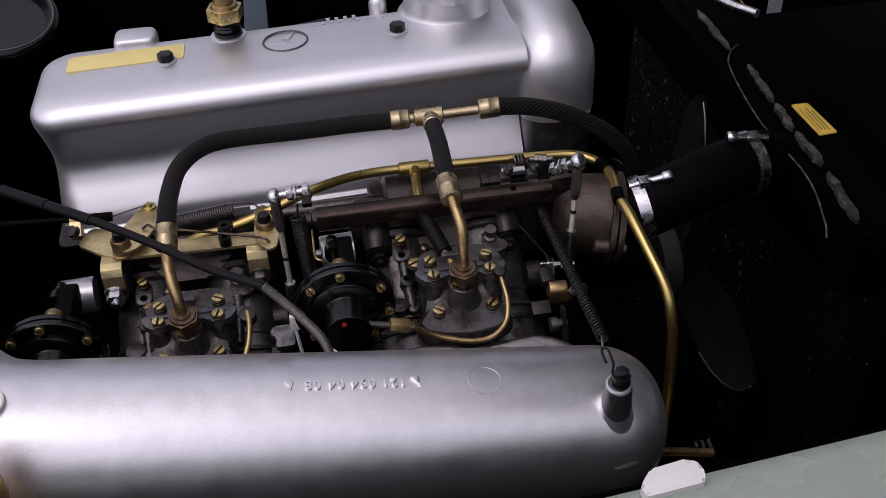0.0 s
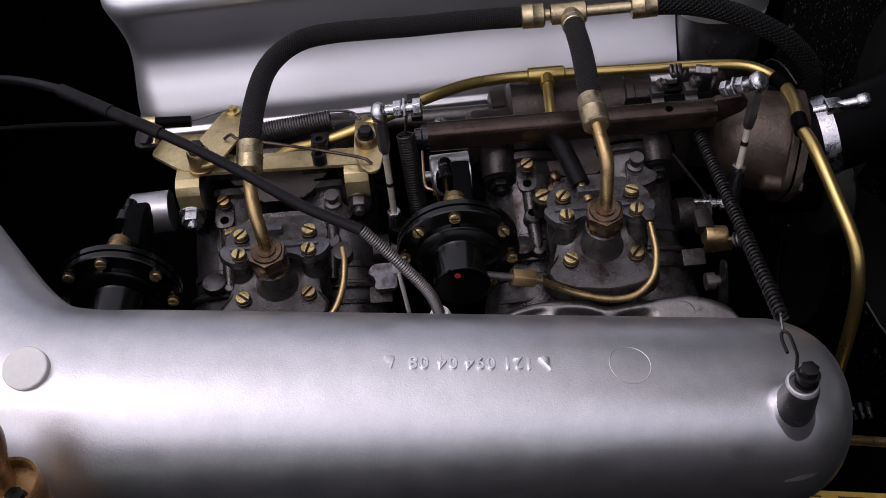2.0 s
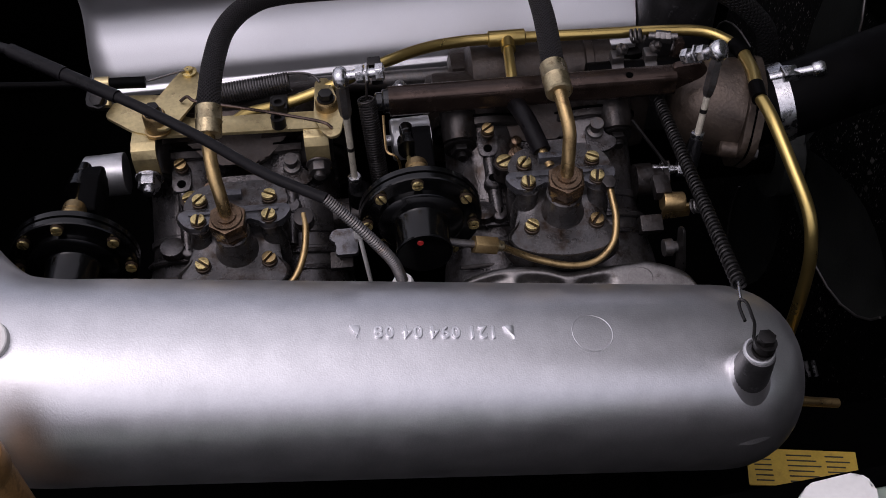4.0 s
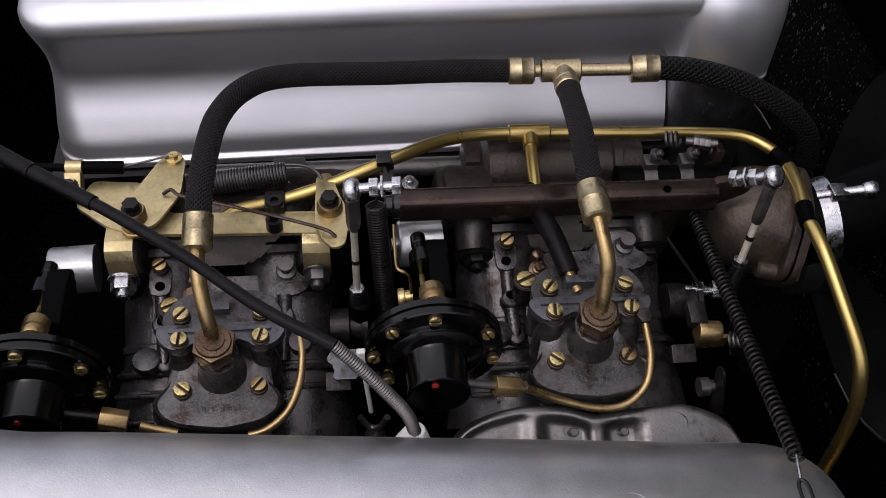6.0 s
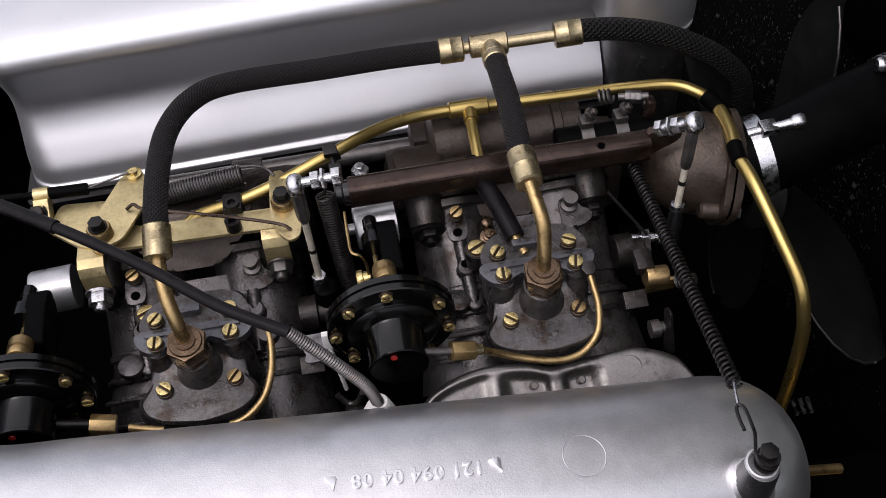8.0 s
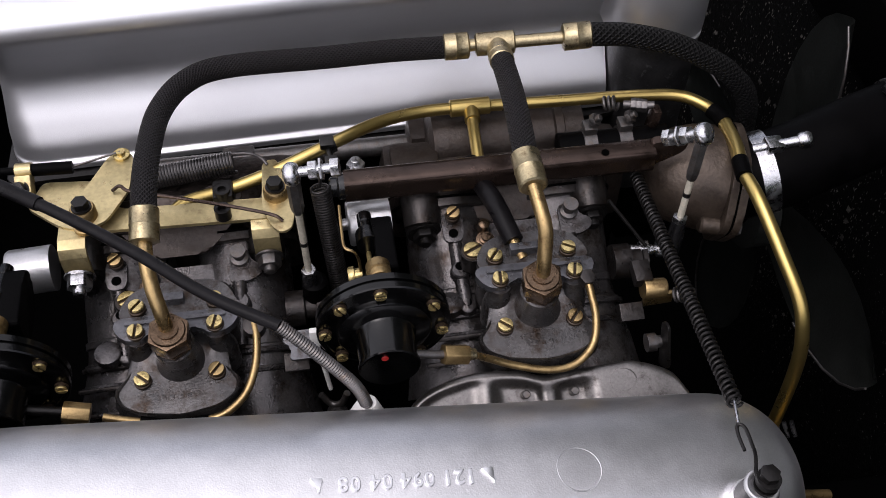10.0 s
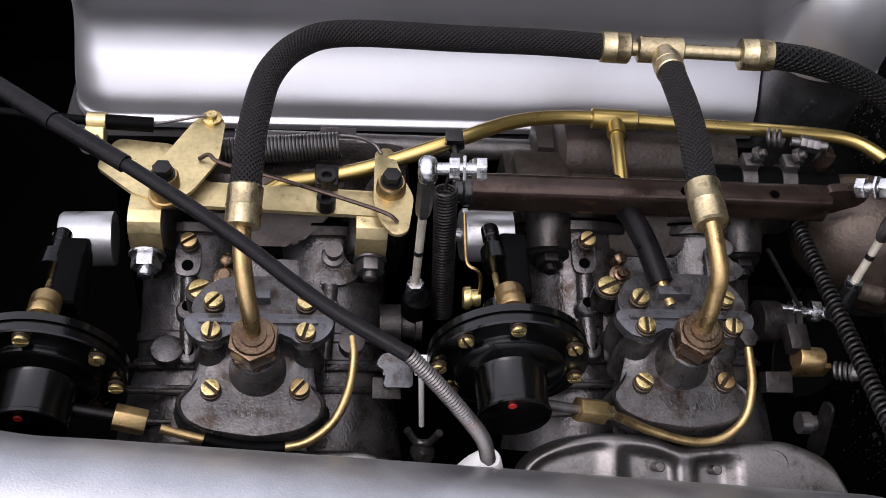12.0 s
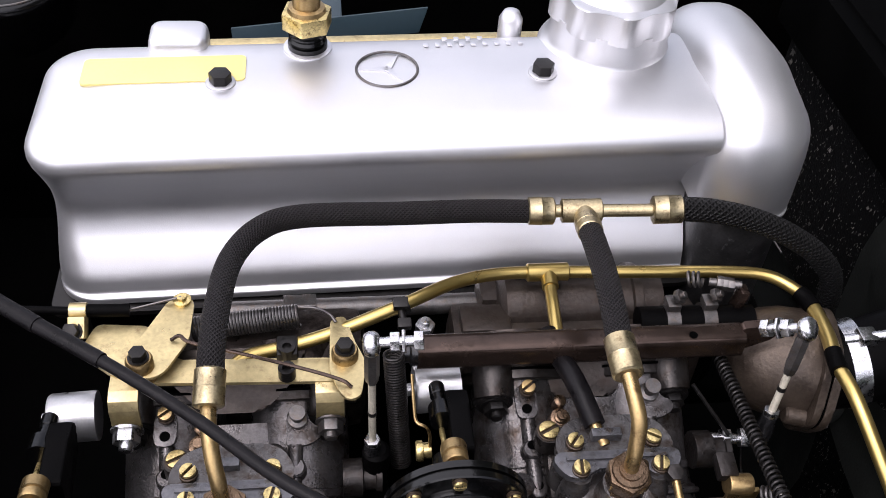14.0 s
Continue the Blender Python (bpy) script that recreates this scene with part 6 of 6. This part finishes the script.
part("stay_wire", bm, BLACK_BOLT, sr)

# ---- lower right: label, white block, rod ----
bm = bmesh.new()
box(bm, pose(0.36, 0.475, 0.745), 0.30, 0.15, 0.035, 0.004)
solid("inner_wing_ledge", bm, BLACK_BODY, "matt black ledge of the inner wing", "bay panel", kind="structure")
bm = bmesh.new()
prism(bm, pose(0.323, 0.497, 0.7802, 0, 0, -9), rounded([(-0.044, -0.017), (0.038, -0.017), (0.040, 0.014), (-0.042, 0.014)], 0.001), 0.0012)
tag = solid("printed_label", bm, LABEL_YELLOW, "yellow printed service label on the inner wing ledge", "label")
for row in range(6):
    for col, (x0, x1) in enumerate(((-0.038, -0.025), (-0.013, 0.012 - 0.003 * (row % 3)), (0.016, 0.034 - 0.004 * (row % 2)))):
        bm = bmesh.new()
        y = -0.0135 + 0.0044 * row
        prism(bm, pose(0.323, 0.497, 0.7814, 0, 0, -9), [(x0, y), (x1, y), (x1, y + 0.0010), (x0, y + 0.0010)], 0.0004)
        part("print_bar", bm, INK, tag)
wb = thing("plastic_block", (0.212, 0.365, 1.0), "white plastic block beside the wing edge", "plastic block")
bm = bmesh.new()
prism(bm, aim((0.219, 0.355, 0.996), (0.0, -0.1, 1), (1, 0.1, 0)), rounded([(-0.020, -0.010), (0.018, -0.010), (0.021, 0.001), (0.015, 0.008), (-0.010, 0.007), (-0.020, -0.002)], 0.003), 0.037, 0.002)
part("body", bm, WHITE, wb)
bm = bmesh.new()
tube(bm, [(0.24, 0.512, 0.868), (0.338, 0.5145, 0.8386)], 0.0036, 12)
solid("brass_rod_end", bm, BRASS_OLD, "yellowed steel rod under the air box", "rod")
gl = thing("hose_clip", (0.405, 0.65, 0.665), "small bright steel hose clip deep in the bay", "hose clip")
for k in range(3):
    bm = bmesh.new()
    tube(bm, [(0.398 + 0.007 * k, 0.655, 0.683), (0.401 + 0.007 * k, 0.645, 0.672)], 0.0022, 8)
    part("clip_tooth", bm, STEEL, gl)

# ---- tan bracket canister by the air box ----
tn = thing("tan_canister", (-0.182, 0.392, 0.90), "tan lacquered metal canister with a curved strap and dark screw", "canister")
bm = bmesh.new()
turned(bm, pose(-0.1725, 0.398, 0.86), [(0.0138, 0), (0.0138, 0.182), (0.0133, 0.184), (0.0138, 0.186), (0.0148, 0.188), (0.0148, 0.198), (0.0140, 0.200), (0.0128, 0.199), (0.0126, 0.193), (0.0, 0.192)], 40)
part("can", bm, TAN, tn)
bm = bmesh.new()
arc = spline([(-0.1800, 0.403, 1.050), (-0.1785, 0.403, 1.066), (-0.1745, 0.403, 1.080), (-0.1725, 0.403, 1.090), (-0.1735, 0.403, 1.098), (-0.180, 0.403, 1.105), (-0.195, 0.403, 1.108), (-0.23, 0.403, 1.106), (-0.28, 0.403, 1.085), (-0.30, 0.403, 0.98), (-0.30, 0.403, 0.80)], 6)
tube(bm, arc, 0.0078, 20, True)
part("strap", bm, TAN, tn)
place("strap_screw", STRAP_SCREW, tn, pose(-0.1690, 0.3930, 1.0522), "dark screw")

# ---- far side of the bay ----
bm = bmesh.new()
prism(bm, aim((-0.01, 1.10, 0.976), (0, -1, 0.3), (1, 0, 0.1)), [(-0.085, -0.012), (0.082, -0.010), (0.092, 0.012), (-0.085, 0.010)], 0.004, 0.0005)
box(bm, aim((-0.01, 1.25, 0.945), (0, 0, 1)), 0.03, 0.32, 0.012, 0.002)
solid("teal_panel", bm, TEAL, "teal painted metal strip on the far side of the bay", "panel")
fr = thing("round_duct", (-0.29, 1.15, 0.95), "dark round duct, the sheen of its edge put in as a ring", "duct")
bm = bmesh.new()
turned(bm, aim((-0.316, 1.178, 0.96), (0.2, -0.3, 1)), [(0.072, 0), (0.072, 0.052), (0.070, 0.058), (0.066, 0.0615), (0.060, 0.062), (0.054, 0.050), (0.0, 0.046)], 40)
part("body", bm, BLACK_PAINT, fr)
# sheen along the rounded edge, added as a thin pale ring
bm = bmesh.new()
tube(bm, [aim((-0.316, 1.178, 0.96), (0.2, -0.3, 1)) @ Vector((0.0640 * math.cos(a), 0.0640 * math.sin(a), 0.0620)) for a in (math.tau * k / 48 for k in range(49))], 0.0012, 8)
part("bright_rim", bm, DULL_STEEL, fr, "thin ring put in as the sheen of the edge")
bm = bmesh.new()
box(bm, pose(-0.30, 1.30, 0.93), 0.05, 0.24, 0.03, 0.004)
part("bracket", bm, BLACK_BODY, fr)
bm = bmesh.new()
box(bm, aim((0.62, 1.275, 0.885), (-0.6, -0.3, 0.75), (0, -1, 0)), 0.09, 0.10, 0.003, 0.001)
box(bm, pose(0.66, 1.34, 0.80), 0.05, 0.17, 0.08, 0.003)
solid("metal_plate", bm, LABEL_YELLOW, "yellow plate on a bracket at the inner wing", "plate")
